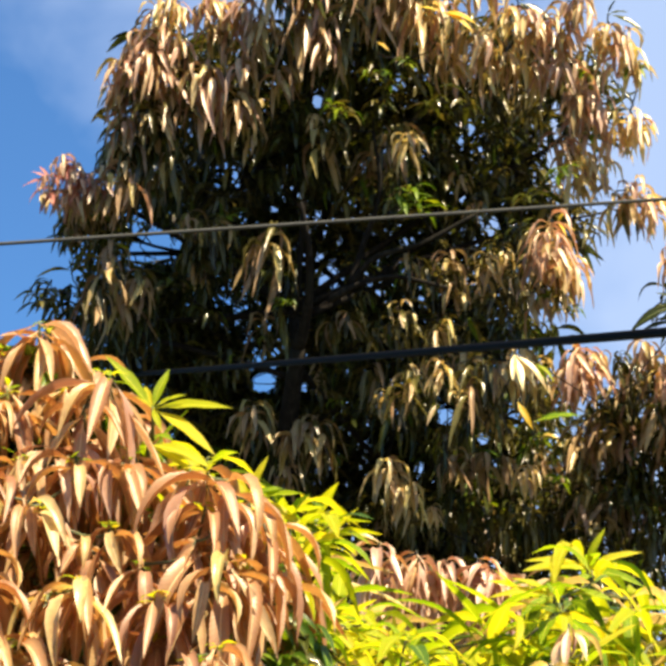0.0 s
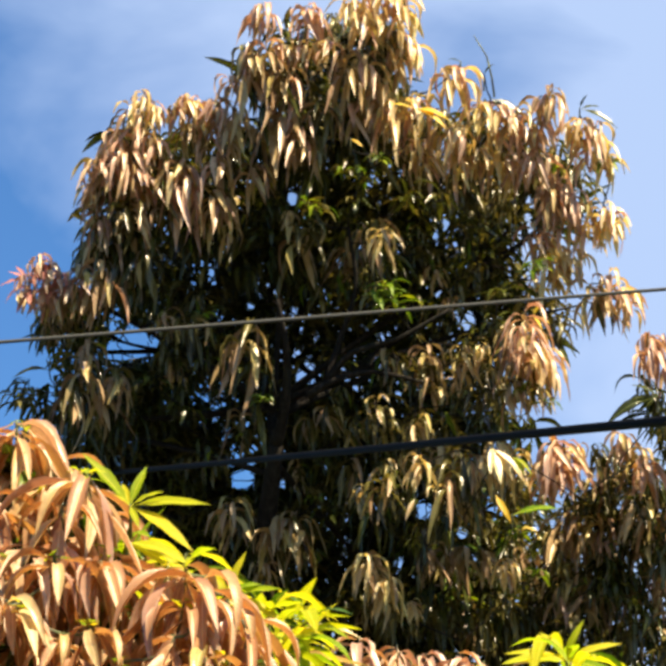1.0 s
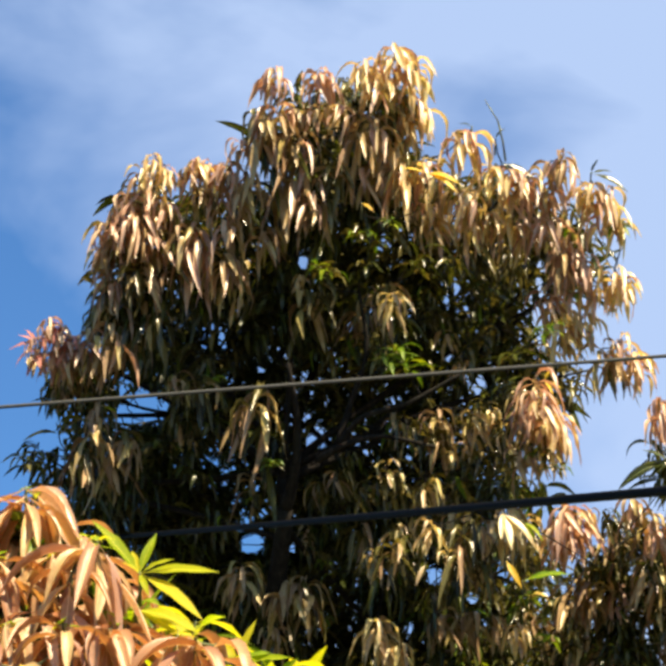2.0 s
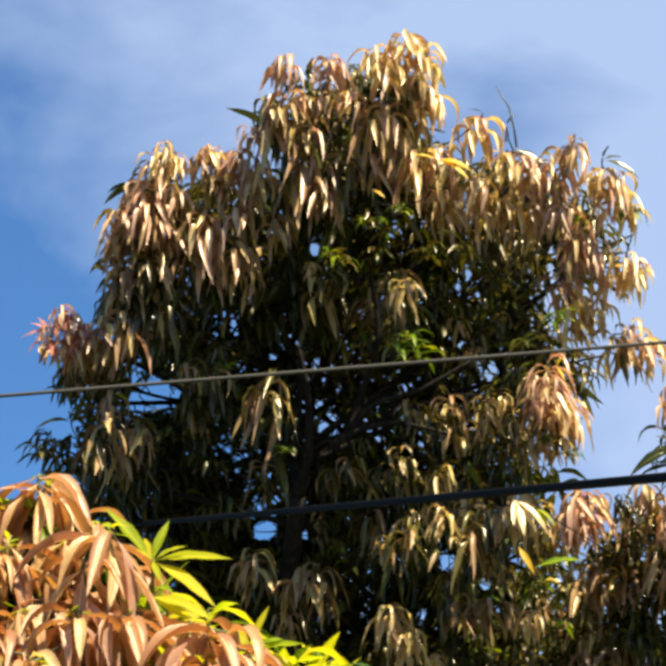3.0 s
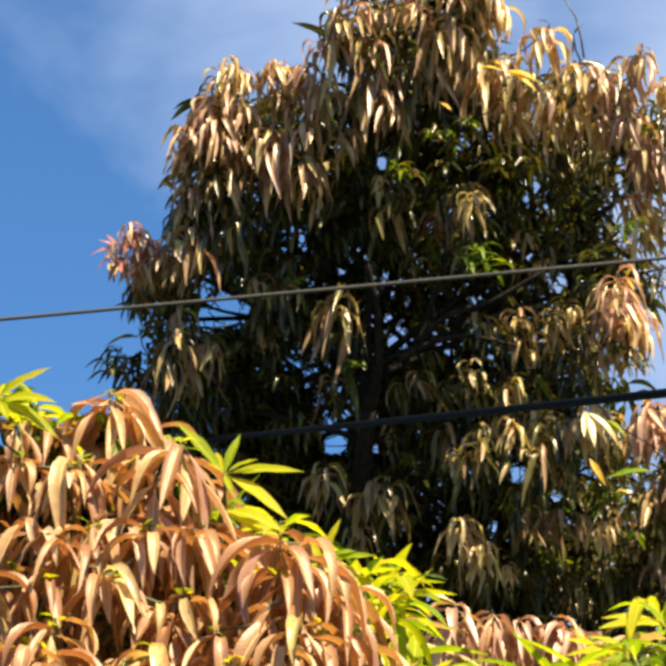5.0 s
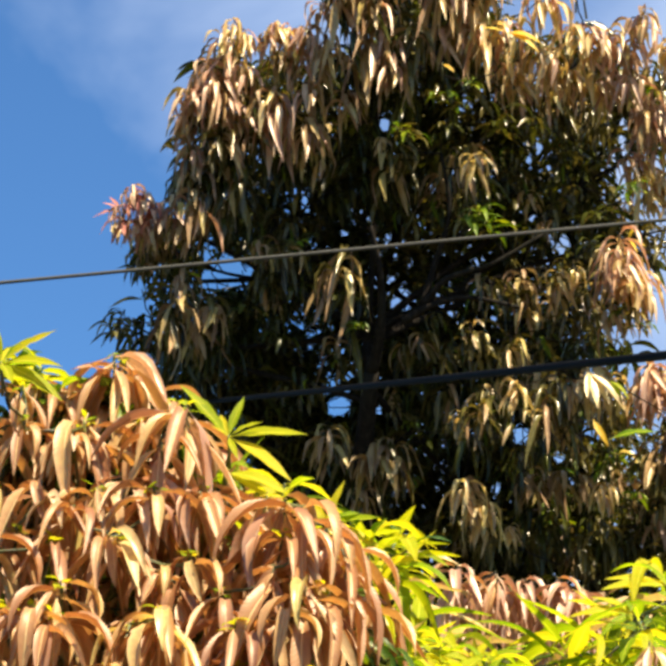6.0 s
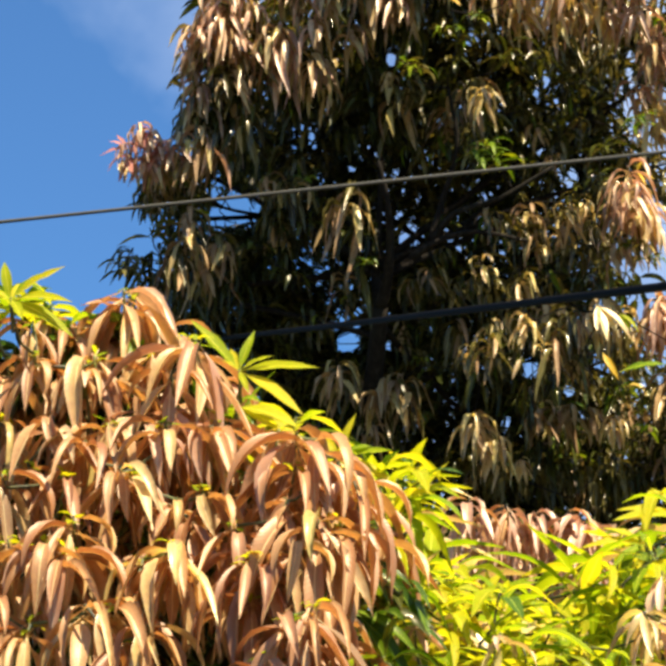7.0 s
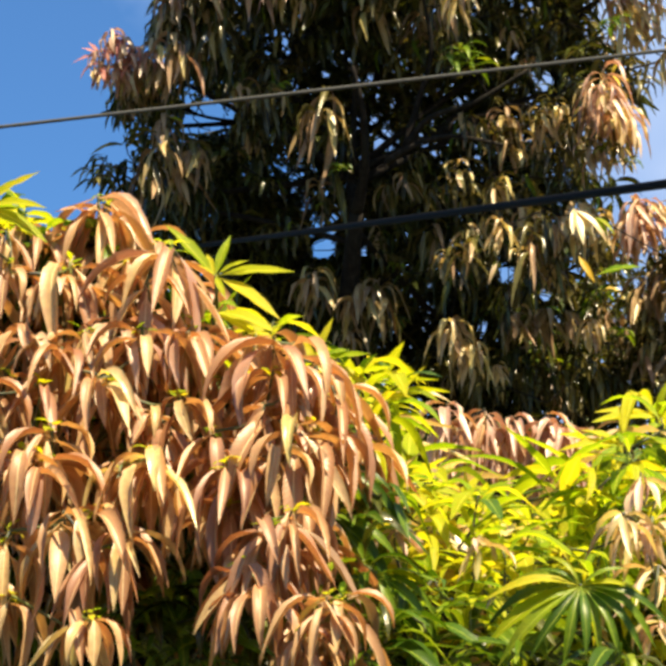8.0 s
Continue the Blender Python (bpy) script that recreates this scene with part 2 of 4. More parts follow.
def blades(count, length, width, lift, fall, quick, fold, wave=(0.04, 0.16), sway=0.06):
    """A family of unlike blades of one habit; each range is (low, high)."""
    pick = lambda r: draw.uniform(*r)
    return [leaf_shape(pick(length), pick(width), pick(lift), pick(fall), pick(quick), pick(fold), pick(wave), pick((-14, 8)), pick((-sway, sway)))
            for _ in range(count)]


HANGING = blades(40, (0.23, 0.33), (0.046, 0.060), (-58, 20), (56, 84), (0.35, 1.0), (0.55, 1.15), (0.03, 0.14), 0.07)
FLAT = blades(10, (0.245, 0.255), (0.050, 0.064), (2, 16), (5, 28), (0.9, 1.0), (0.15, 0.5))
CURTAIN = blades(40, (0.20, 0.30), (0.031, 0.046), (-35, 45), (62, 100), (0.25, 0.8), (0.35, 1.0), (0.08, 0.3), 0.12)
BOWED = blades(8, (0.245, 0.265), (0.034, 0.044), (8, 22), (20, 50), (0.8, 1.0), (0.4, 0.8))
ARCHING = blades(16, (0.22, 0.32), (0.036, 0.054), (10, 45), (10, 70), (0.6, 1.0), (0.15, 0.6))
ERECT = blades(16, (0.19, 0.28), (0.036, 0.054), (10, 55), (-25, 35), (0.7, 1.0), (0.2, 0.6))

def leaf_mesh(name, shape, mat):
    verts, faces, uv = shape
    mesh = bpy.data.meshes.new(name)
    mesh.from_pydata(verts.tolist(), [], faces.tolist())
    layer = mesh.uv_layers.new(name="leaf")
    layer.data.foreach_set("uv", uv.ravel())
    mesh.polygons.foreach_set("use_smooth", [True] * len(mesh.polygons))
    mesh.materials.append(mat)
    return mesh


def joined_leaves(name, leaves, parent, label="", kind=""):
    """Many blades in one mesh. leaves: for each a blade, its matrix and the kind of its leaf."""
    verts, faces, uvs, slots, start = [], [], [], [], 0
    keys = sorted({key for _, _, key in leaves})
    for (v, f, uv), m, key in leaves:
        a = np.array(m)
        verts.append(v @ a[:3, :3].T + a[:3, 3])
        faces.append(f + start)
        uvs.append(uv)
        slots.append(np.full(len(f), keys.index(key)))
        start += len(v)
    v, f, uv = np.concatenate(verts), np.concatenate(faces), np.concatenate(uvs)
    mesh = bpy.data.meshes.new(name)
    mesh.vertices.add(len(v))
    mesh.vertices.foreach_set("co", v.ravel())
    mesh.loops.add(f.size)
    mesh.loops.foreach_set("vertex_index", f.ravel())
    mesh.polygons.add(len(f))
    mesh.polygons.foreach_set("loop_start", np.arange(0, f.size, 4))
    mesh.polygons.foreach_set("use_smooth", [True] * len(f))
    for key in keys:
        mesh.materials.append(MATS[key])
    mesh.polygons.foreach_set("material_index", np.concatenate(slots))
    mesh.uv_layers.new(name="leaf").data.foreach_set("uv", uv.ravel())
    mesh.update(calc_edges=True)
    ob = new(name, mesh)
    ob.parent = parent
    return tagged(ob, label, kind=kind)


def tube(bm, path, radii, sides=8):
    """A tapered round limb along a path of points."""
    rings = []
    for i, p in enumerate(path):
        way = (path[min(i + 1, len(path) - 1)] - path[max(i - 1, 0)]).normalized()
        a = way.orthogonal().normalized()
        b = way.cross(a)
        if rings:
            a = (last - way * last.dot(way)).normalized()
            b = way.cross(a)
        last = a
        rings.append([bm.verts.new(p + (a * math.cos(k * math.tau / sides) + b * math.sin(k * math.tau / sides)) * radii[i]) for k in range(sides)])
    for r0, r1 in zip(rings, rings[1:]):
        for k in range(sides):
            bm.faces.new((r0[k], r0[(k + 1) % sides], r1[(k + 1) % sides], r1[k]))
    bm.faces.new(rings[0][::-1])
    bm.faces.new(rings[-1])


def bent(a, b, steps, sway, dip=0.0):
    """Points from a to b with a natural bend."""
    a, b = Vector(a), Vector(b)
    off = Vector((draw.uniform(-1, 1), draw.uniform(-1, 1), draw.uniform(-0.5, 0.8))) * sway
    return [a.lerp(b, i / steps) + off * math.sin(math.pi * i / steps) + Vector((0, 0, -dip * math.sin(math.pi * i / steps)))
            for i in range(steps + 1)]


def limb(tree, a, b, thick, thin, sway=0.12, name="limb"):
    path = bent(a, b, 7, sway)
    bm = bmesh.new()
    tube(bm, path, [thick + (thin - thick) * i / 7 for i in range(8)], 9)
    part(name, bm, BARK, tree)
    return path


def bough(tree, points, thick, thin, name="bough"):
    """A crooked bough through a few points, rounded at the bends."""
    p = [Vector(q) for q in points]
    p = [p[0] * 2 - p[1]] + p + [p[-1] * 2 - p[-2]]
    path = []
    for a, b, c, d in zip(p, p[1:], p[2:], p[3:]):
        for s in (0.0, 0.25, 0.5, 0.75):
            path.append((b * 2 + (c - a) * s + (a * 2 - b * 5 + c * 4 - d) * s * s + (b * 3 - a - c * 3 + d) * s ** 3) / 2)
    path.append(p[-2])
    bm = bmesh.new()
    tube(bm, path, [thick + (thin - thick) * i / (len(path) - 1) for i in range(len(path))], 9)
    part(name, bm, BARK, tree)
    return path


def whorl(place, size, family, count, lean=(0, 0), stem=0.07, spread=1.0):
    """The leaves round one shoot tip: pairs of a blade and its matrix. lean tips the whole rosette over."""
    x, y, z = place
    out, turn = [], draw.uniform(0, math.tau)
    tip = pose(x, y, z) @ Matrix.Rotation(lean[0], 4, "X") @ Matrix.Rotation(lean[1], 4, "Y")
    for i in range(count):
        angle = turn + i * 2.39996 + draw.uniform(-0.25, 0.25)
        low = -stem * (i / max(1, count - 1)) * size
        own = Matrix.Rotation(draw.uniform(-0.25, 0.25), 4, "X") @ Matrix.Rotation(draw.uniform(-0.16, 0.16), 4, "Y")
        s = size * draw.uniform(0.72, 1.1)
        m = tip @ Matrix.Translation((draw.uniform(-0.008, 0.008), draw.uniform(-0.008, 0.008), low)) @ Matrix.Rotation(angle, 4, "Z") @ own @ Matrix.Diagonal((s * spread, s ** 0.6, s, 1))
        out.append((draw.choice(family), m))
    return out


def sprig(place, leaves, family=None):
    """Single leaves set by hand round a shoot tip: each by its direction in degrees in the camera's view, its length,
    and how far it comes forward.
    """
    out = []
    for angle, length, forward in leaves:
        x = Vector((math.cos(radians(angle)), -forward, math.sin(radians(angle)))).normalized()
        z = Vector((draw.uniform(-0.25, 0.25), -0.75, 0.66))
        z = (z - x * z.dot(x)).normalized()
        turn = Matrix((x, z.cross(x), z)).transposed().to_4x4()
        out.append((draw.choice(family or FLAT), pose(*place) @ turn @ Matrix.Scale(length / 0.25, 4)))
    return out


def twigs(tree, tips, limbs, mat, holes=()):
    """Thin twigs in one mesh: each shoot tip grows from the nearest limb or twig, those next to the limbs first."""
    bm = bmesh.new()
    nodes = np.array([tuple(p) for path in limbs for p in path[2:]])
    tips = np.array([tuple(p) for p in tips])
    order = np.argsort([np.min(np.linalg.norm(nodes - p, axis=1)) for p in tips])
    known = np.concatenate([nodes, np.zeros((len(tips), 3))])
    count = len(nodes)
    for k in order:
        p = tips[k]
        gap = known[:count] - p
        cost = np.linalg.norm(gap, axis=1) + np.maximum(0, gap[:, 2] + 0.02) * 1.2 + np.maximum(0, -gap[:, 1]) * 1.5
        low, tip = Vector(known[np.argmin(cost)]), Vector(p)
        far = (tip - low).length
        rise = tip - Vector((draw.uniform(-0.2, 0.2), -0.25, 0.4)) * min(far, 0.3) * 0.5
        droop = Vector((0, 0.3, -0.5)) * max(0.0, far - 0.3)
        path = [low, low.lerp(rise, 0.5) + droop + Vector((draw.uniform(-1, 1), draw.uniform(0, 1), draw.uniform(-1, 0.2))) * far * 0.1, rise, tip]
        # Twigs that cross the camera's sight line through a hole are left out.
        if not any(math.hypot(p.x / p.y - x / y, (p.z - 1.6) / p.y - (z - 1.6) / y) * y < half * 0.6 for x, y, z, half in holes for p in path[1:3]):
            tube(bm, path, [0.0045, 0.004, 0.0035, 0.003], 5)
        known[count] = p
        count += 1
    return tagged(part("twigwork", bm, mat, tree), kind="stuff")


MATS = {"copper": COPPER, "russet": RUSSET, "straw": STRAW, "rose": ROSE, "fresh": GRASS, "tan": TAN, "lime": LIME, "green": GREEN, "olive": OLIVE, "blush": BLUSH, "amber": AMBER}
NAMES = {"russet": "russet_foliage", "amber": "amber_foliage", "blush": "blush_foliage", "copper": "copper_foliage", "straw": "straw_foliage", "rose": "rosy_foliage", "fresh": "fresh_green_foliage", "tan": "tan_foliage", "lime": "lime_foliage", "olive": "olive_foliage", "green": "green_foliage"}
SAYS = {"russet": "drooping russet young leaves", "amber": "amber-yellow old leaves", "blush": "pink newly opened leaves", "olive": "glossy olive-brown leaves with shade put into their colour", "rose": "drooping rosy brown young leaves", "fresh": "mid-green leaves with some sunlight put into their colour",
        "straw": "drooping straw-coloured young leaves, sunlight put into their pale colour", "copper": "drooping glossy copper-brown young leaves", "tan": "drooping tan and olive-brown young leaves",
        "lime": "bright lime-green leaves lit through by the sun", "green": "dark green mature leaves, deepened by shade put into the colour"}


def coloured(key, places, other=None, share=0.0):
    """The leaves of one shoot, all of one kind or a share of them of another."""
    return [(shape, m, other if other and draw.random() < share else key) for shape, m in places]


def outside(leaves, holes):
    """The leaves that leave the openings through the crown free. Each opening is cut to fit the camera's view, along a
    sight line from its eye height.
    """
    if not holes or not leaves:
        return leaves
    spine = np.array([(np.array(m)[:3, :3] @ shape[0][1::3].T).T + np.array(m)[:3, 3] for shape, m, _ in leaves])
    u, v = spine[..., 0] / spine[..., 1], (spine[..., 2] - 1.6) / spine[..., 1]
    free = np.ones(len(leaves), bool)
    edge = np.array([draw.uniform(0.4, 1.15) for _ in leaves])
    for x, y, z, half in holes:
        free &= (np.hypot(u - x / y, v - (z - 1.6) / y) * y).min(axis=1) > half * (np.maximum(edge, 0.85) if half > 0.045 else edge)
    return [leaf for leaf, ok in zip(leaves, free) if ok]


def shoot_stem(tree, place, size):
    """The green end of a twig that carries one whorl of leaves."""
    bm = bmesh.new()
    x, y, z = place
    tube(bm, [Vector((x, y + 0.05, z - 0.07 * size)), Vector((x, y + 0.02, z - 0.03 * size)), Vector((x, y, z + 0.006))], [0.005, 0.0045, 0.003], 6)
    return part("shoot", bm, TWIG, tree)


def foliage(tree, shoots, bulk, holes=(), limit=300):
    """Hangs the leaves on a tree. shoots: pairs of a place and its leaves; those named first get each leaf as a piece of its own on its
    shoot, up to the limit, the others one cluster each. bulk: what fills the crown behind them."""
    shared, used = {}, 0
    for place, leaves in shoots:
        leaves = outside(leaves, holes)
        if not leaves:
            continue
        if used + len(leaves) > limit:
            key = max({k for *_, k in leaves}, key=[k for *_, k in leaves].count)
            joined_leaves("shoot", leaves, tree, SAYS[key])
            continue
        used += len(leaves)
        stem = shoot_stem(tree, place, 1.0)
        for shape, m, key in leaves:
            code = (key, id(shape))
            if code not in shared:
                shared[code] = leaf_mesh("leaf", shape, MATS[key])
            ob = new("leaf", shared[code])
            ob.parent, ob.matrix_local = stem, m
    bulk = outside(bulk, holes)
    for key in sorted({k for *_, k in bulk}):
        joined_leaves(NAMES[key], [leaf for leaf in bulk if leaf[2] == key], tree, SAYS[key], "stuff")


def tree_thing(name, base, label):
    ob = new(name)
    tagged(ob, label, "tree")
    return ob


def fill(lobes, count, seed, inner=0.0, outer=1.0):
    """Shoot tips strewn through the outer parts of a crown made of round lobes (x, y, z, radius)."""
    own = random.Random(seed)
    total = sum(r * r for *_, r in lobes)
    out = []
    for x, y, z, r in lobes:
        for _ in range(round(count * r * r / total)):
            d = Vector((own.gauss(0, 1), own.gauss(0, 1), own.gauss(0, 1))).normalized()
            far = r * outer * own.uniform(inner, 1.0) ** 0.5
            out.append((x + d.x * far, y + d.y * far, z + d.z * far))
    return out


# ---- the tall tree behind ----
CROWN_ROSE = [  # rosy shoots on the left and right shoulders
    (-0.32, 11.70, 8.21, 0.97), (-0.08, 11.77, 8.25, 0.97), (-0.50, 11.91, 7.91, 0.71), (-0.57, 11.92, 7.76, 0.88), (-0.66, 11.94, 7.77, 0.62),
    (-1.09, 12.00, 7.62, 0.97), (-0.89, 12.03, 7.62, 0.97), (-1.14, 12.09, 7.52, 0.84), (-1.19, 12.03, 7.46, 0.93), (-1.06, 12.01, 7.49, 1.06),
    (-0.97, 12.11, 7.48, 1.06), (-1.18, 12.17, 7.24, 0.84), (-0.73, 12.10, 7.49, 1.73), (1.02, 11.91, 7.71, 0.97), (1.06, 11.98, 7.67, 0.97),
    (1.15, 12.00, 7.71, 0.89), (1.14, 12.02, 7.52, 1.15), (1.06, 12.10, 7.55, 0.98), (1.26, 12.15, 7.43, 0.98), (1.19, 12.08, 7.34, 0.97),
    (1.32, 12.10, 7.30, 0.79), (1.12, 12.22, 7.16, 0.89), (-0.63, 12.02, 7.73, 0.80), (-1.02, 12.02, 7.57, 0.97),
]
CROWN_SHOULDER = [  # pink young shoots standing out on the left
    (-1.51, 12.25, 7.01, 0.66), (-1.45, 12.28, 6.99, 0.71), (-1.56, 12.27, 6.92, 0.57), (-1.39, 12.29, 6.93, 0.66), (-1.49, 12.35, 6.86, 0.66),
    (-1.57, 12.35, 6.87, 0.66), (-1.42, 12.33, 6.84, 0.62), (-1.33, 12.30, 6.90, 0.71),
]
CROWN_STRAW_TOP = [  # pale shoots over the top and the left
    (0.16, 11.69, 8.26, 0.88), (0.32, 11.68, 8.35, 1.15), (0.43, 11.70, 8.26, 1.15), (0.23, 11.71, 8.15, 0.97), (0.38, 11.80, 8.18, 1.24),
    (-0.09, 11.82, 8.07, 0.84), (0.02, 11.82, 8.08, 0.93), (0.22, 11.81, 7.99, 1.32), (0.38, 11.89, 8.03, 0.98), (0.46, 11.85, 8.08, 1.06),
    (0.38, 11.91, 7.75, 1.32), (0.51, 11.91, 7.79, 1.06), (0.49, 12.05, 7.60, 0.89), (-0.96, 11.94, 7.84, 0.80), (-0.90, 11.99, 7.79, 0.71),
    (-0.73, 11.92, 7.80, 0.71), (-0.98, 12.02, 7.69, 0.98), (-1.16, 12.12, 7.42, 0.97), (-0.77, 12.05, 7.48, 0.97), (-1.22, 12.24, 7.14, 0.71),
    (-1.43, 12.40, 6.85, 0.71), (-0.21, 11.85, 8.07, 0.71), (0.30, 11.73, 8.25, 1.06), (0.28, 11.90, 7.88, 1.06),
]
CROWN_STRAW_SIDE = [  # pale shoots down the right side, its sunlight put into their colour
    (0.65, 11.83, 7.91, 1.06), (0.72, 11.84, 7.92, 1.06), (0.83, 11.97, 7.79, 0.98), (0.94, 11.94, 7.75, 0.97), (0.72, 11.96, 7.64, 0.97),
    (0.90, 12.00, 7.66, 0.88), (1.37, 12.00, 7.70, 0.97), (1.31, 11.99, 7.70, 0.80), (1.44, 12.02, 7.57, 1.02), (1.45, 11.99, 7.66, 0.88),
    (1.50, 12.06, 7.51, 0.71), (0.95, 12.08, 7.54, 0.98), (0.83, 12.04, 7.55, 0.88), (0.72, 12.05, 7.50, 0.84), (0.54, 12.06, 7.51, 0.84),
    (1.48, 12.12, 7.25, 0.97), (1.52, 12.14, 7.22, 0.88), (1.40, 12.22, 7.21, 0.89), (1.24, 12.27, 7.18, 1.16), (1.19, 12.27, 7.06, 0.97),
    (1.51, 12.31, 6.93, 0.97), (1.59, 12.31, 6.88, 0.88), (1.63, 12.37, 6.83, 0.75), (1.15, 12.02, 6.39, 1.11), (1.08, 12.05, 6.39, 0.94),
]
CROWN_STRAW_LOW = [  # 1330,740,80 1060,400,110 1370,690,100 1045,1250,90,-.6 1130,1290,80,-.5 1010,1180,80,-.6 1160,1180,90,-.6 pale shoots low down, sunlit by their colour
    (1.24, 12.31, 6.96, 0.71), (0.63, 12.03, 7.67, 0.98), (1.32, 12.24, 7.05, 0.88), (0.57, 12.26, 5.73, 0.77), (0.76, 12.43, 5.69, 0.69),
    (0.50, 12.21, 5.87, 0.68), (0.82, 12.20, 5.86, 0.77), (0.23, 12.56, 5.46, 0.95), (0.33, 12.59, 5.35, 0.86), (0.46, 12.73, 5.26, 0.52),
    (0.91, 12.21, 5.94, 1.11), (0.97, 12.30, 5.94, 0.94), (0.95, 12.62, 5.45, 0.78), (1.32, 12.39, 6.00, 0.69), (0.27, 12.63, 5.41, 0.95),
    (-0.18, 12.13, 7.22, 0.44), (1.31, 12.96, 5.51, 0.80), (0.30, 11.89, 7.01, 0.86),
]
CROWN_PEACH = [  # rosy and pale shoots hanging out on the right
    (1.02, 11.93, 6.55, 1.11), (1.04, 11.88, 6.46, 1.02), (1.00, 12.07, 6.47, 0.94), (1.26, 12.15, 7.33, 0.89),
]
CROWN_TAN_TOP = [  # tan shoots on the upper crown
    (-0.30, 11.79, 8.03, 1.15), (-0.38, 11.83, 8.01, 1.72), (-0.47, 11.95, 7.76, 1.15), (-0.21, 11.85, 7.93, 1.24), (0.13, 11.83, 7.97, 1.32),
    (0.27, 11.93, 7.80, 1.15), (-0.19, 11.94, 7.80, 1.68), (-0.28, 11.99, 7.70, 1.33), (-0.37, 12.07, 7.47, 1.02), (-0.12, 11.95, 7.63, 1.32),
    (-0.50, 11.97, 7.64, 1.06), (-0.57, 12.02, 7.50, 1.06), (0.13, 11.95, 7.78, 0.97), (-1.02, 11.98, 7.77, 0.89), (-0.78, 11.98, 7.77, 0.66),
    (-0.71, 12.02, 7.68, 0.80), (-1.21, 12.15, 7.40, 0.84), (-0.59, 12.10, 7.35, 1.32), (-0.98, 12.15, 7.40, 0.80), (-1.02, 12.19, 7.27, 1.33),
    (-1.15, 12.25, 6.98, 1.32), (-1.28, 12.25, 6.95, 0.97), (1.21, 11.87, 7.81, 0.97), (1.15, 11.96, 7.81, 0.80),
]
CROWN_TAN_SIDE = [  # tan shoots lower down
    (-1.36, 12.31, 6.88, 0.88), (-1.24, 12.32, 6.83, 0.88), (-1.25, 12.48, 6.62, 0.98), (-1.09, 12.51, 6.47, 1.24), (-1.27, 12.47, 6.48, 1.24),
    (-1.31, 12.53, 6.38, 1.06), (-1.18, 12.59, 6.34, 0.98), (-0.84, 12.36, 6.75, 0.75), (0.28, 12.13, 7.18, 1.32), (-0.40, 12.28, 6.63, 1.75),
    (-0.55, 12.15, 7.30, 0.97), (1.42, 12.32, 6.88, 1.15), (1.49, 12.36, 6.83, 0.89), (0.96, 12.16, 6.27, 0.94), (-0.21, 12.83, 5.77, 1.33),
    (-0.14, 12.84, 5.75, 1.24), (-0.32, 12.92, 5.52, 0.80), (-0.49, 12.77, 5.83, 1.06), (0.74, 12.96, 5.63, 0.98), (0.56, 12.92, 5.61, 0.98),
    (0.85, 12.89, 5.58, 0.75), (-0.43, 12.84, 5.80, 0.98), (0.65, 12.96, 5.60, 0.89), (-0.25, 12.82, 5.70, 1.06),
]
CROWN_OLIVE = [  # olive shoots, dulled to put the crown's shade into their colour
    (-0.00, 11.88, 7.77, 1.15), (-0.05, 11.98, 7.60, 0.88), (-0.86, 12.17, 7.33, 1.06), (-1.02, 12.12, 7.29, 0.97), (-1.14, 12.22, 7.21, 1.33),
    (-0.95, 12.28, 7.07, 1.24), (-1.07, 12.30, 7.00, 1.24), (-0.73, 12.38, 6.74, 1.15), (-0.82, 12.51, 6.64, 0.98), (0.18, 12.23, 7.21, 1.15),
    (-0.14, 12.22, 7.16, 1.42), (-0.07, 12.17, 7.19, 0.88), (-0.50, 12.23, 7.17, 0.62), (0.90, 12.51, 6.38, 0.88), (0.48, 12.29, 6.13, 0.78),
    (0.02, 12.59, 6.29, 0.89), (-0.07, 12.64, 6.26, 0.84), (0.30, 12.29, 5.78, 1.11), (0.65, 12.20, 5.82, 1.19), (0.71, 12.23, 5.92, 1.28),
    (0.15, 12.76, 6.06, 0.98),
]
CROWN_GREEN = [  # dark green shoots
    (-0.05, 11.86, 7.90, 0.88), (-0.28, 12.26, 7.16, 0.98), (-1.46, 12.40, 6.48, 0.97), (-1.56, 12.51, 6.41, 0.93), (-1.42, 12.50, 6.37, 0.97),
    (-1.62, 12.49, 6.32, 0.79), (0.92, 11.99, 6.72, 0.77), (0.89, 12.03, 6.57, 0.77), (0.77, 12.15, 6.52, 0.69), (0.72, 12.26, 6.93, 0.79),
    (0.44, 11.93, 7.22, 0.78), (0.62, 11.94, 7.23, 0.78), (0.19, 11.87, 7.29, 0.69), (0.15, 11.87, 7.17, 0.69), (0.52, 12.29, 7.09, 0.71),
    (0.34, 12.32, 7.06, 0.71), (0.83, 12.22, 7.21, 0.80), (-0.68, 12.49, 6.56, 0.80), (-0.91, 12.53, 6.43, 0.89), (-0.75, 12.59, 6.29, 0.89),
    (0.09, 12.47, 6.53, 0.80), (0.22, 12.82, 5.87, 0.98), (0.04, 12.82, 5.80, 0.89), (0.49, 12.50, 6.45, 0.80),
]
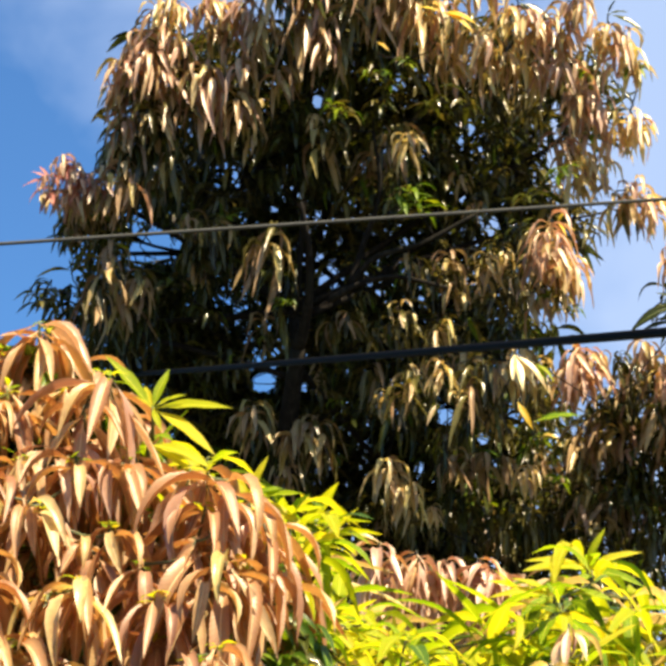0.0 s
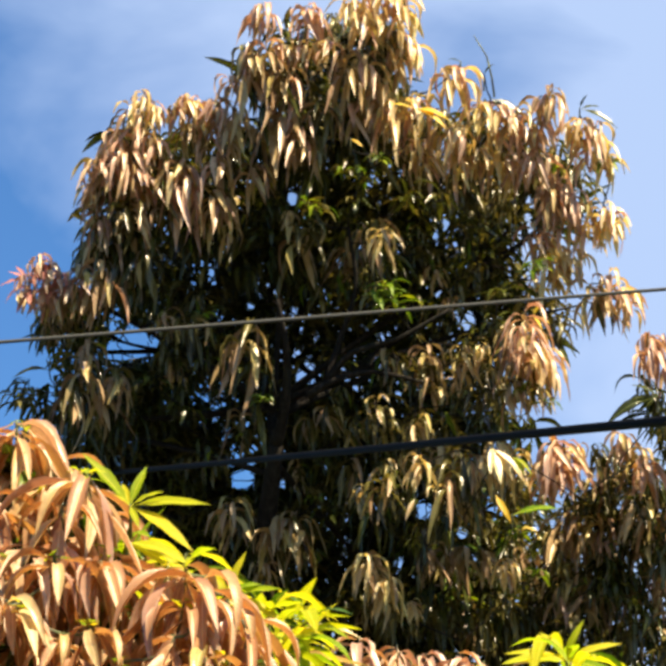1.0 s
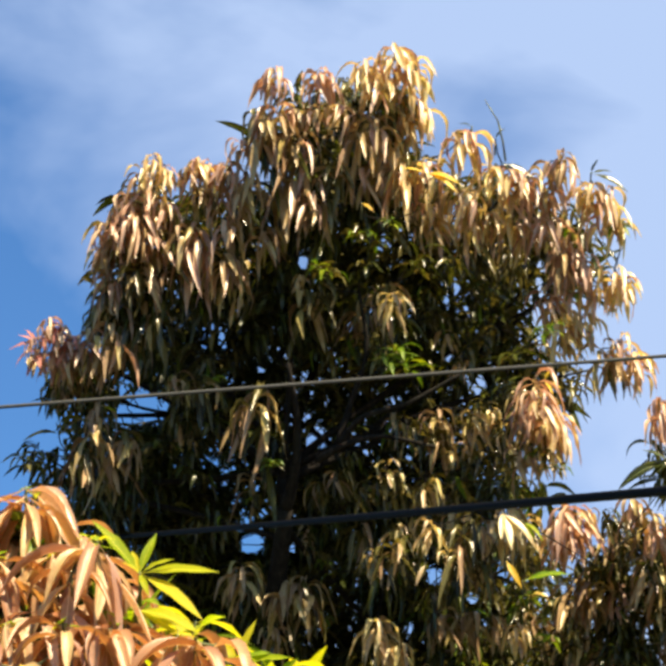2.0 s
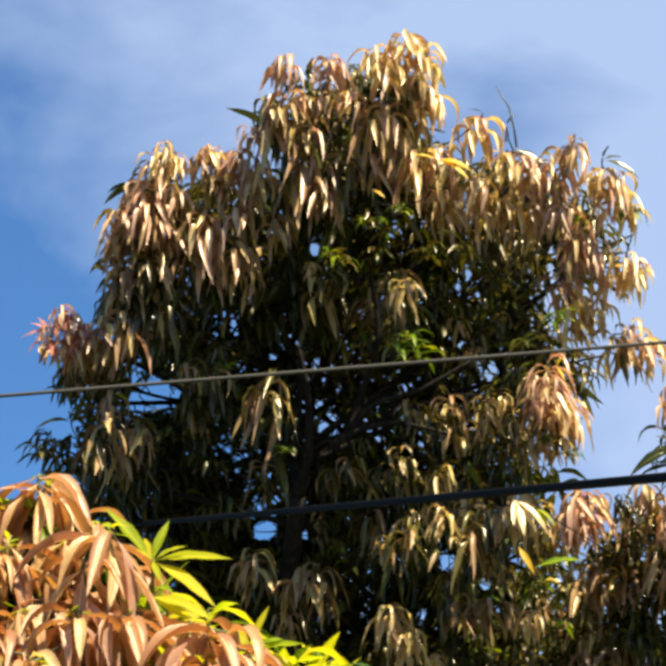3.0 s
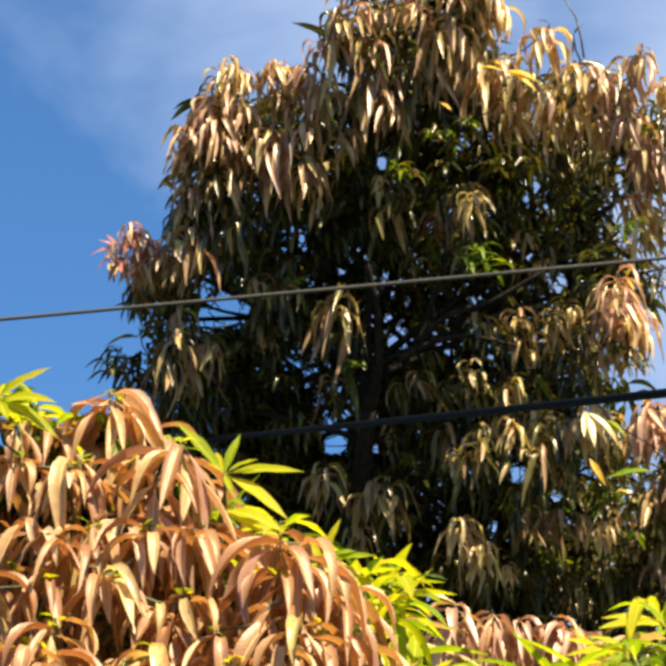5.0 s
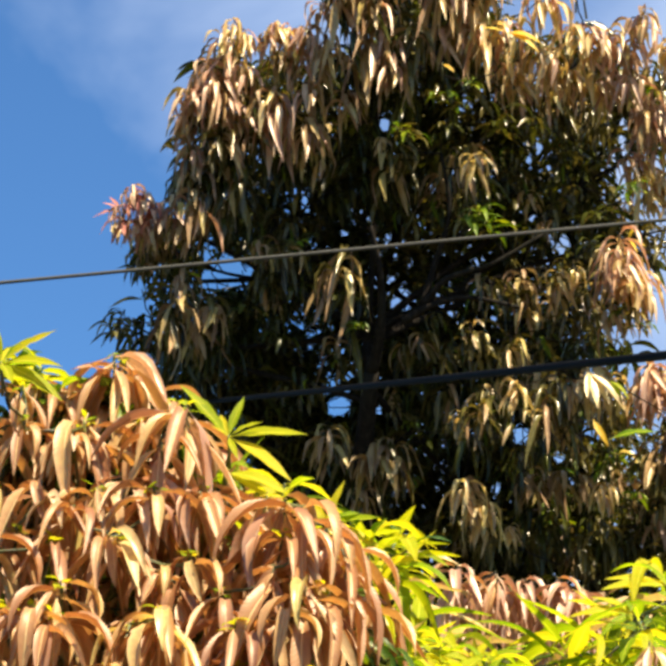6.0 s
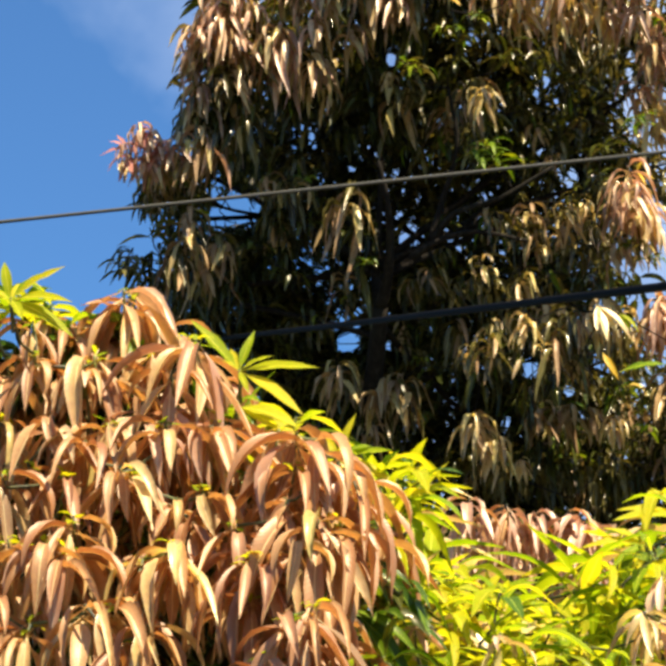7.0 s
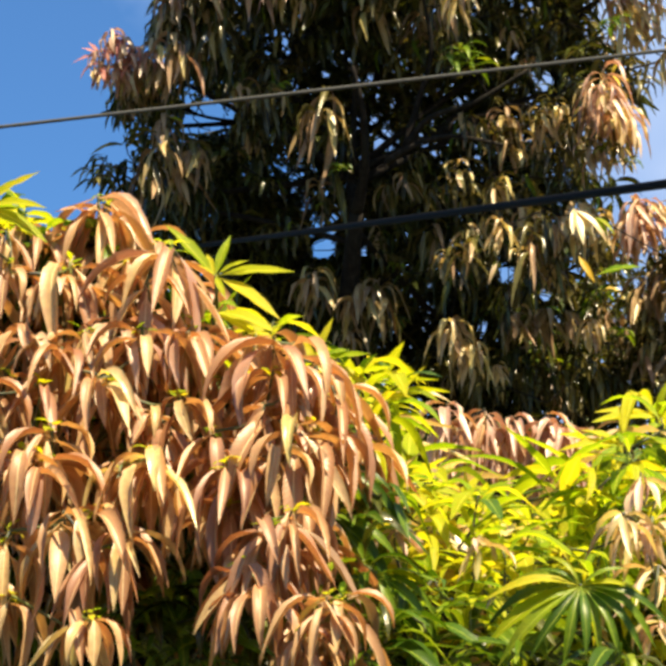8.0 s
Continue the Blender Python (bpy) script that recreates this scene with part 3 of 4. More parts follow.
CROWN_FRESH = [  # shoots of mid-green leaves, some sunlight in their colour
    (-0.03, 11.80, 7.09, 0.60), (-0.09, 11.85, 7.14, 0.52), (0.32, 11.98, 6.74, 0.73), (0.37, 12.03, 6.68, 0.73), (0.26, 12.00, 6.70, 0.65),
    (-1.32, 12.43, 6.79, 0.53), (1.10, 12.00, 6.87, 0.69), (1.04, 12.08, 6.22, 0.68), (1.15, 12.13, 6.15, 0.51), (-0.64, 12.39, 6.74, 0.53),
    (0.11, 11.89, 7.35, 0.52), (0.22, 11.88, 7.32, 0.52), (0.30, 11.80, 7.38, 0.52), (1.23, 12.05, 7.45, 0.62), (-0.31, 12.26, 6.21, 0.43),
    (1.00, 12.48, 5.57, 0.52), (1.12, 12.66, 5.40, 0.52), (-0.03, 12.79, 5.86, 0.35), (-0.05, 12.96, 5.60, 0.45), (0.70, 12.03, 7.62, 0.62),
    (1.28, 12.22, 7.16, 0.53), (0.31, 11.86, 8.09, 0.53), (1.50, 12.04, 7.48, 0.53), (0.92, 12.42, 5.66, 0.60),
]
SKY_HOLES = [  # openings placed to fit the camera's view of the sky: x, y, z and half the width
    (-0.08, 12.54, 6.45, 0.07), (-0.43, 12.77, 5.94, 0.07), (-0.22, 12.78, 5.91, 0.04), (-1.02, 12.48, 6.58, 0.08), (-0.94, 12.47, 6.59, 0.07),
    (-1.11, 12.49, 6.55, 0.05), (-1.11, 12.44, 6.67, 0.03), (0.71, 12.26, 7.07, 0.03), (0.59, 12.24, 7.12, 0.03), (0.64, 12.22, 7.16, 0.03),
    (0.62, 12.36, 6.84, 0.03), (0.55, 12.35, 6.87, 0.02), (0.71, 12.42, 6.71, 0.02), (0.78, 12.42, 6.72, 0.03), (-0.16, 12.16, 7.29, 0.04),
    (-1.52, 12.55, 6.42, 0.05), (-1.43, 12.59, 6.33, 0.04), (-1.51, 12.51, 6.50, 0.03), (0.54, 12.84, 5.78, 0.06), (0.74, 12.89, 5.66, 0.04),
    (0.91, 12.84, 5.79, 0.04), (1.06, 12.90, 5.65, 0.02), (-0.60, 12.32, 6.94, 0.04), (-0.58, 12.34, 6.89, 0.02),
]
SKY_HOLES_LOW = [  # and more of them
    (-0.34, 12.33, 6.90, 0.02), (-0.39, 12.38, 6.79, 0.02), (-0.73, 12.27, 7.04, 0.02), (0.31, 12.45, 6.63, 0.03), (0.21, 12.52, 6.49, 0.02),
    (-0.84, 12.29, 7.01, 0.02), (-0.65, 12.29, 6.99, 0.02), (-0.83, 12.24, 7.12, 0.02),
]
SKY_SPECKS = [  # small openings set along the camera's sight lines: x, y, z and half the width
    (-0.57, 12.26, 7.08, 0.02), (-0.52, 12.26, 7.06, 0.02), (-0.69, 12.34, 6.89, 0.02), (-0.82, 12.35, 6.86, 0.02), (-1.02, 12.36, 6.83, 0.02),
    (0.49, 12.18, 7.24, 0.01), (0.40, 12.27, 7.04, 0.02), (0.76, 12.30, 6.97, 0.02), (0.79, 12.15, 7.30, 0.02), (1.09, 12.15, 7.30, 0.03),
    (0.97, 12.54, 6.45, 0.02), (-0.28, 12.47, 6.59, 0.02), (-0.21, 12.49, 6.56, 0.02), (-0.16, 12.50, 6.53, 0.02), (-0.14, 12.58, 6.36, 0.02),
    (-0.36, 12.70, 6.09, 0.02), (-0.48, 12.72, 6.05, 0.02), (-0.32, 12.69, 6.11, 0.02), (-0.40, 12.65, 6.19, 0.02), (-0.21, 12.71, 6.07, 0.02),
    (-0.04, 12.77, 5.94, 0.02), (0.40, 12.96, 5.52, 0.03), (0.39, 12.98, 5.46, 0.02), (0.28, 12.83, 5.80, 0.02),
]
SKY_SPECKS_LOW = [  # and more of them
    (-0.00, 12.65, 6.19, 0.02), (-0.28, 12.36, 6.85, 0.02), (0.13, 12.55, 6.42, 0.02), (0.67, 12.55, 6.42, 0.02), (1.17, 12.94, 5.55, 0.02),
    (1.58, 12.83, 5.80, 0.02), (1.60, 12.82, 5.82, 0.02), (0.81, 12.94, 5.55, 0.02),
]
CROWN_SPRIGS = [  # single leaves standing out from the crown
    ("blush", (-1.587, 12.401, 6.936), [(178, 0.17, -0.3), (150, 0.11, 0.2), (120, 0.11, 0.0)]),
    ("green", (0.885, 11.932, 7.784), [(-28, 0.22, 0.0), (-48, 0.13, 0.2)]),
    ("green", (0.851, 11.884, 7.898), [(55, 0.09, 0.0), (150, 0.07, 0.1)]),
    ("green", (1.358, 11.954, 7.733), [(15, 0.12, 0.0), (-30, 0.23, 0.1), (60, 0.09, 0.2)]),
    ("green", (0.727, 11.858, 7.959), [(155, 0.08, 0.0)]),
    ("green", (1.618, 11.425, 5.908), [(203, 0.30, 0.1), (190, 0.14, 0.1), (225, 0.15, 0.2), (160, 0.14, 0.1)]),
    ("green", (1.588, 11.459, 5.828), [(200, 0.19, 0.2), (170, 0.12, 0.1)]),
    ("amber", (1.080, 12.015, 6.565), [(-20, 0.10, 0.2), (-60, 0.10, 0.3), (60, 0.08, 0.2)]),
    ("amber", (0.836, 11.684, 5.492), [(-65, 0.17, 0.2), (-80, 0.11, 0.4)]),
    ("lime", (0.919, 11.725, 5.398), [(15, 0.24, 0.1)]),
    ("lime", (-1.225, 12.440, 6.587), [(-20, 0.09, 0.1), (-5, 0.14, 0.1)]),
    ("amber", (0.466, 11.598, 7.548), [(-15, 0.20, 0.2), (-35, 0.22, 0.2), (170, 0.13, 0.2)]),
    ("amber", (0.139, 11.658, 7.406), [(-40, 0.09, 0.2)]),
    ("straw", (0.823, 11.698, 5.737), [(-60, 0.19, 0.2), (-75, 0.22, 0.3), (-45, 0.24, 0.1), (-90, 0.17, 0.4)]),
    ("lime", (0.926, 11.714, 5.699), [(-45, 0.15, 0.2), (-60, 0.13, 0.2)]),
    ("straw", (0.449, 11.796, 5.506), [(-80, 0.17, 0.2), (-60, 0.15, 0.2), (-110, 0.13, 0.2)]),
]
CROWN_LOBES = [
    (0.08, 12.52, 8.19, 0.41), (0.21, 12.22, 8.38, 0.21), (-0.25, 12.28, 8.25, 0.21), (-0.91, 12.59, 7.78, 0.33), (-1.15, 12.72, 7.47, 0.26),
    (0.97, 12.57, 7.83, 0.31), (1.28, 12.64, 7.65, 0.28), (0.45, 12.57, 7.82, 0.35), (-0.21, 12.77, 7.61, 0.64), (0.62, 12.86, 7.39, 0.54),
    (1.06, 13.12, 7.04, 0.36), (-0.68, 13.05, 7.21, 0.52), (-1.38, 12.94, 6.95, 0.21), (-1.18, 13.23, 6.77, 0.45), (-1.47, 13.10, 6.56, 0.19),
    (-0.09, 13.37, 6.70, 0.62), (0.71, 13.40, 6.63, 0.50), (0.70, 13.51, 6.11, 0.55), (0.52, 13.89, 5.73, 0.73), (-0.45, 13.75, 6.06, 0.58),
    (-0.93, 13.66, 6.28, 0.48), (-1.19, 14.08, 5.79, 0.64), (1.01, 14.17, 5.32, 0.97), (-0.20, 14.32, 5.23, 1.10),
    (-1.34, 13.56, 6.51, 0.31), (-1.56, 13.34, 6.51, 0.14), (-0.87, 13.43, 6.55, 0.36),
]
# Lobes added behind the crown to block skylight and darken its inside.
CROWN_BACKING = [
    (-0.22, 13.59, 7.72, 0.83), (0.66, 13.69, 7.49, 0.65), (-0.09, 14.03, 6.68, 0.90), (-1.09, 13.84, 7.14, 0.45), (0.66, 14.18, 6.34, 0.75),
    (-0.92, 13.49, 7.94, 0.38), (1.03, 13.45, 8.04, 0.38), (0.16, 13.25, 8.52, 0.38), (-0.71, 14.18, 6.33, 0.75),
]

TRUNK = [(-0.2, 13.75, -0.15), (-0.3, 13.72, 1.4), (-0.14, 13.7, 3.0), (-0.26, 13.22, 5.26), (-0.32, 12.98, 5.56), (-0.29, 12.77, 5.80), (-0.25, 12.56, 6.06)]
BOUGHS = [  # the crooked boughs over the fork
    [(-0.25, 12.56, 6.06), (-0.21, 12.45, 6.18), (-0.19, 12.30, 6.36), (-0.20, 12.18, 6.52), (-0.24, 12.10, 6.70)],
    [(-0.08, 12.31, 6.24), (0.06, 12.24, 6.30), (0.26, 12.22, 6.34), (0.52, 12.24, 6.29)],
    [(0.02, 12.29, 6.31), (0.15, 12.18, 6.43), (0.39, 12.15, 6.50), (0.66, 12.09, 6.64)],
    [(0.02, 12.28, 6.32), (0.09, 12.24, 6.54), (0.17, 12.14, 6.78), (0.13, 12.02, 7.07)],
]


def tall_tree():
    draw.seed(3)
    tree = tree_thing("mango_tree", (0, 0), "tall mango tree, drooping brown leaves over dark green ones")
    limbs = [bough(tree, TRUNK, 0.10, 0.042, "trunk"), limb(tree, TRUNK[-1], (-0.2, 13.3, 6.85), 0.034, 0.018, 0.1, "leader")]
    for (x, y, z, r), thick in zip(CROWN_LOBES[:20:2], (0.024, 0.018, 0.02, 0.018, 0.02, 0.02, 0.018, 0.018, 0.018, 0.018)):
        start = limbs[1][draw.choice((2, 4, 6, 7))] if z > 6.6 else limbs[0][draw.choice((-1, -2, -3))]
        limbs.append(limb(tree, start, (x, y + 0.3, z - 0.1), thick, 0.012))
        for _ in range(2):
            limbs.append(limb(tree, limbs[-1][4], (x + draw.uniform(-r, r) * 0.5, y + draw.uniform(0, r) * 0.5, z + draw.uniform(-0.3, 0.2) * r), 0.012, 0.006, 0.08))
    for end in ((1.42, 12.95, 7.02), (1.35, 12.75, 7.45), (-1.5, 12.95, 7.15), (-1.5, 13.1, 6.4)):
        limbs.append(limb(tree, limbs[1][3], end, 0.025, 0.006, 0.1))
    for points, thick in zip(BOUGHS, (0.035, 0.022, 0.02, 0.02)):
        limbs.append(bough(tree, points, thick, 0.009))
    shoots, bulk, tips = [], [], []
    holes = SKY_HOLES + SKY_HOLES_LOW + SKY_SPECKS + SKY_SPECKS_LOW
    for key, place, leaves in CROWN_SPRIGS:
        shoots.append((place, coloured(key, sprig(place, leaves))))
        tips.append(place)
    lean = lambda a: (draw.uniform(-a, a), draw.uniform(-a, a))
    # Pale kinds stand for sunlit parts of the crown, dull kinds for shaded ones.
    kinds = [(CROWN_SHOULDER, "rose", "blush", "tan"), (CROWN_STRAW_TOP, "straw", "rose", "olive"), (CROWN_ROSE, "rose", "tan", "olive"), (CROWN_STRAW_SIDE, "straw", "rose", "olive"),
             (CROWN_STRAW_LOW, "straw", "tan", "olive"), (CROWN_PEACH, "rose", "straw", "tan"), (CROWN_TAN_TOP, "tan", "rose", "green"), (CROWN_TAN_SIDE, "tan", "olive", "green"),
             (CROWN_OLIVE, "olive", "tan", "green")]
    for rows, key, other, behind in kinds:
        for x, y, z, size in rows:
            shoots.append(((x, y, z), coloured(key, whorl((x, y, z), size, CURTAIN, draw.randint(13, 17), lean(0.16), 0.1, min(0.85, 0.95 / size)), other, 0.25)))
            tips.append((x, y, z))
            # The darker kind behind paints the shade between the shoots.
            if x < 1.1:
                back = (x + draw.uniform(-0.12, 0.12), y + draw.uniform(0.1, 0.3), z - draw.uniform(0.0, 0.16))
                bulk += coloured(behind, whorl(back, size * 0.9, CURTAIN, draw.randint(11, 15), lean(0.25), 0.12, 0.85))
                tips.append(back)
    for rows, key, other in ((CROWN_GREEN, "green", "olive"), (CROWN_FRESH, "fresh", "olive")):
        for x, y, z, size in rows:
            shoots.append(((x, y, z), coloured(key, whorl((x, y, z), size * 0.8, ARCHING, draw.randint(8, 11), (draw.uniform(0, 0.5), draw.uniform(-0.4, 0.4)), 0.1), other, 0.2)))
            tips.append((x, y, z))
    for _ in range(64):
        x, z = draw.uniform(-1.05, 1.05), draw.uniform(5.65, 7.25)
        place = (x, 11.8 + 0.45 * (8.2 - z) + draw.uniform(0.0, 0.2), z)
        key = draw.choice(("olive", "olive", "tan", "green"))
        shoots.append((place, coloured(key, whorl(place, draw.uniform(0.5, 0.85), CURTAIN, draw.randint(7, 11), lean(0.3), 0.12), "fresh", 0.12)))
        tips.append(place)
    for _ in range(34):
        x, z = draw.uniform(0.15, 1.0), draw.uniform(5.8, 6.55)
        place = (x, 11.4 + 0.45 * (8.2 - z) + draw.uniform(0.0, 0.2), z)
        # Half straw, to paint sunlight onto the lower right.
        key = draw.choice(("olive", "tan", "straw", "straw"))
        shoots.append((place, coloured(key, whorl(place, draw.uniform(0.6, 0.95), CURTAIN, draw.randint(7, 11), lean(0.3), 0.12), "olive", 0.3)))
        tips.append(place)
    bm = bmesh.new()
    tube(bm, [Vector(p) for p in ((0.906, 11.930, 7.790), (0.892, 11.890, 7.883), (0.865, 11.846, 7.987), (0.797, 11.803, 8.088))], [0.006, 0.005, 0.004, 0.0025], 6)
    part("bare_twig", bm, TWIG, tree)
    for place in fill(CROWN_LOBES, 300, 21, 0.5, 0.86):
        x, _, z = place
        # Sun on the right and shade in the middle are put in by leaf colour.
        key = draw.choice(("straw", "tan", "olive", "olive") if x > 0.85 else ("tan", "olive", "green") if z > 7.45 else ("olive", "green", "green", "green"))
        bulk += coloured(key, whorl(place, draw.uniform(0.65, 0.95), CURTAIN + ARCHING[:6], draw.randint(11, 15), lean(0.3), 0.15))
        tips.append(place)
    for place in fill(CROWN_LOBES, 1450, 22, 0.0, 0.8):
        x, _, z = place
        # Dark kinds paint the inner shade; mid-green lightens the lower right.
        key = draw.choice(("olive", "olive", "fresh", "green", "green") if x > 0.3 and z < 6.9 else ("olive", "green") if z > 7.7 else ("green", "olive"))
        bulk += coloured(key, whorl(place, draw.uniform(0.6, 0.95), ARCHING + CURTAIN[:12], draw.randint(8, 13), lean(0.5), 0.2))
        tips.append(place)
    for place in fill(CROWN_BACKING, 520, 23):
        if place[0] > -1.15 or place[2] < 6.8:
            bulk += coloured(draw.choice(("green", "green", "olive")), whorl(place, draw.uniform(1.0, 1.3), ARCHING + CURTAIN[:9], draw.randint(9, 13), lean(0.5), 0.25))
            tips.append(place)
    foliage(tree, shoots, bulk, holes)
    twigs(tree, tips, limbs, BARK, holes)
    return tree


tall_tree()

# ---- the tree beside it ----
SIDE_COPPER = [  # copper shoots of the tree beside it
    (1.16, 12.12, 5.93, 1.27), (1.23, 12.13, 5.93, 1.27), (1.20, 12.23, 5.90, 1.11), (1.65, 11.91, 6.43, 1.10), (1.73, 11.98, 6.43, 1.19),
    (1.65, 12.30, 5.90, 0.94),
]
SIDE_TAN = [  # its browner shoots, the shade on them put into their colour
    (1.27, 12.89, 5.75, 1.34), (1.40, 12.82, 5.79, 1.33), (1.51, 12.85, 5.71, 1.15), (1.66, 12.50, 5.81, 1.30), (1.40, 13.01, 5.50, 1.07),
    (1.58, 12.98, 5.49, 1.07), (1.57, 12.45, 6.09, 0.87), (1.66, 12.47, 6.03, 0.96), (1.76, 12.82, 5.72, 1.24), (1.49, 13.00, 5.43, 1.07),
    (1.26, 12.95, 5.43, 0.97), (1.80, 12.92, 5.47, 1.15), (1.46, 12.69, 5.99, 0.80), (1.63, 12.87, 5.81, 1.16),
]
SIDE_DARK = [  # its dull green shoots low down
    (0.70, 13.14, 5.42, 1.08), (0.91, 13.14, 5.42, 1.17), (0.82, 13.11, 5.36, 1.16), (1.00, 13.14, 5.37, 1.07), (1.16, 13.15, 5.38, 1.08),
    (1.46, 12.68, 6.10, 0.80), (1.07, 13.15, 5.33, 1.07), (0.63, 13.11, 5.32, 0.98), (1.55, 12.71, 5.95, 0.88), (1.40, 13.05, 5.25, 1.15),
    (1.63, 13.10, 5.31, 1.16),
]
SIDE_FRONT = [  # a row of rosy shoots on its lowest bough
    (0.14, 9.5, 4.17, 0.88), (0.29, 9.64, 4.18, 0.86), (0.41, 9.73, 4.17, 0.87), (0.53, 9.66, 4.16, 0.9), (0.63, 9.65, 4.12, 0.84), (0.22, 9.77, 4.18, 0.81),
    (0.58, 9.63, 4.11, 0.89), (0.17, 9.76, 4.12, 0.89), (0.33, 9.95, 4.15, 0.84), (0.48, 9.84, 4.1, 0.88), (0.62, 10.04, 4.12, 0.81),
]
SIDE_LOBES = [
    (1.59, 12.93, 5.93, 0.25), (1.41, 13.05, 5.66, 0.34), (1.76, 12.08, 6.15, 0.19), (1.92, 12.74, 5.87, 0.45), (0.42, 10.61, 4.24, 0.20),
    (0.15, 10.62, 4.21, 0.15), (0.69, 10.63, 4.20, 0.20), (1.15, 13.56, 5.49, 0.38), (0.41, 10.88, 3.87, 0.55), (-0.14, 10.77, 3.86, 0.45),
    (0.98, 10.95, 3.96, 0.55), (0.45, 13.79, 5.46, 0.33), (1.75, 12.92, 5.45, 0.42), (1.57, 13.01, 5.24, 0.4),
]


def side_tree():
    draw.seed(7)
    tree = tree_thing("mango_tree", (0, 0), "shorter mango tree, copper shoots above brown leaves coloured for shade")
    limbs = [limb(tree, (1.6, 14.3, -0.15), (1.5, 14.1, 3.6), 0.11, 0.05, 0.1, "trunk")]
    for x, y, z, r in [SIDE_LOBES[k] for k in (0, 1, 3, 8, 10, 12, 13)]:
        limbs.append(limb(tree, limbs[0][-1], (x, y + 0.5, z - 0.35), 0.03, 0.008))
    shoots, bulk, tips = [], [], []
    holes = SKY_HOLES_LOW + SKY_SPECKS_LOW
    for rows, key, other, count in ((SIDE_FRONT, "rose", "copper", 20), (SIDE_COPPER, "rose", "copper", 16), (SIDE_TAN, "tan", "rose", 15), (SIDE_DARK, "olive", "green", 14)):
        for x, y, z, size in rows:
            shoots.append(((x, y, z), coloured(key, whorl((x, y, z), size, HANGING if rows is SIDE_FRONT else CURTAIN, count + draw.randint(-2, 3), (draw.uniform(-0.2, 0.2), draw.uniform(-0.2, 0.2)), 0.12, 0.78), other, 0.25)))
            tips.append((x, y, z))
    for place in fill(SIDE_LOBES[:4], 150, 32, 0.2) + fill(SIDE_LOBES[4:], 330, 31, 0.2):
        # Mostly olive and green, so this tree's shade comes from leaf colour.
        key = draw.choice(("tan", "olive", "olive", "green", "green", "green"))
        bulk += coloured(key, whorl(place, draw.uniform(0.6, 0.85), CURTAIN + ARCHING[:8], draw.randint(9, 14), (draw.uniform(-0.3, 0.3), draw.uniform(-0.3, 0.3)), 0.15))
        tips.append(place)
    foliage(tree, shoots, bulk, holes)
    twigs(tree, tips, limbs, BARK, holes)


side_tree()

# ---- the near tree ----
NEAR_COPPER_HIGH = [  # copper shoots of the near tree
    (-0.81, 6.28, 3.89, 0.92), (-0.79, 6.32, 3.90, 0.88), (-0.87, 6.18, 3.67, 0.90), (-0.96, 6.09, 3.48, 0.86), (-0.55, 6.16, 3.50, 0.91),
    (-0.63, 6.25, 3.74, 0.91), (-0.60, 6.13, 3.69, 0.87), (-0.74, 6.15, 3.53, 0.94), (-0.67, 6.06, 3.45, 0.71), (-0.66, 6.11, 3.60, 0.67),
    (-1.00, 6.29, 3.83, 0.50), (-1.03, 6.16, 3.76, 0.54), (-1.02, 6.15, 3.67, 0.58), (-0.96, 6.29, 3.78, 0.55), (-0.90, 6.17, 3.64, 0.48),
    (-0.88, 5.95, 3.18, 0.74), (-0.95, 5.93, 3.11, 0.78), (-0.90, 5.94, 3.10, 0.87), (-0.64, 6.06, 3.25, 0.56), (-0.34, 6.04, 3.42, 0.89),
    (-0.39, 6.16, 3.46, 0.53), (-0.29, 6.07, 3.40, 1.01), (-0.24, 6.13, 3.37, 1.02), (-0.20, 6.10, 3.30, 0.87),
]
NEAR_COPPER_LOW = [  # more of them, lower and to the side
    (-0.33, 6.00, 3.25, 0.93), (-0.36, 5.98, 3.22, 0.69), (-0.57, 6.03, 3.27, 0.61), (-0.28, 5.94, 3.16, 0.91), (-0.24, 6.02, 3.18, 0.93),
    (-0.33, 5.91, 3.10, 0.68), (-0.29, 5.85, 2.93, 0.80), (-0.26, 5.98, 2.97, 0.77), (-0.84, 5.89, 2.95, 0.81), (-0.97, 5.91, 2.91, 0.81),
    (-0.69, 5.89, 2.90, 0.67), (-0.18, 5.80, 2.71, 0.70), (-0.21, 5.76, 2.70, 0.65), (-0.96, 5.89, 2.75, 0.67), (-1.11, 6.25, 3.68, 0.74),
    (-1.11, 6.19, 3.52, 0.77), (-1.07, 6.00, 3.31, 0.75), (-1.04, 5.95, 3.13, 0.73), (-1.07, 5.94, 2.97, 0.73), (-1.03, 5.92, 2.81, 0.72),
    (-0.82, 6.11, 3.47, 0.76), (-0.72, 6.22, 3.70, 0.64), (-1.02, 6.09, 3.36, 0.62), (-0.87, 6.06, 3.41, 0.71),
]
NEAR_ROSY = [  # redder shoots at its foot
    (-0.43, 5.97, 3.08, 0.87), (-0.45, 5.93, 3.07, 0.82), (-0.36, 5.87, 2.91, 0.80), (-0.34, 5.84, 2.89, 0.75), (-0.37, 5.81, 2.75, 0.79),
    (-0.45, 5.98, 2.98, 0.73), (-0.28, 5.79, 2.63, 0.52), (-0.49, 6.02, 3.17, 0.69), (-0.75, 5.90, 2.86, 0.67), (-0.60, 6.06, 3.20, 0.61),
    (-0.41, 5.84, 2.80, 0.75), (-0.92, 6.03, 3.31, 0.65),
]
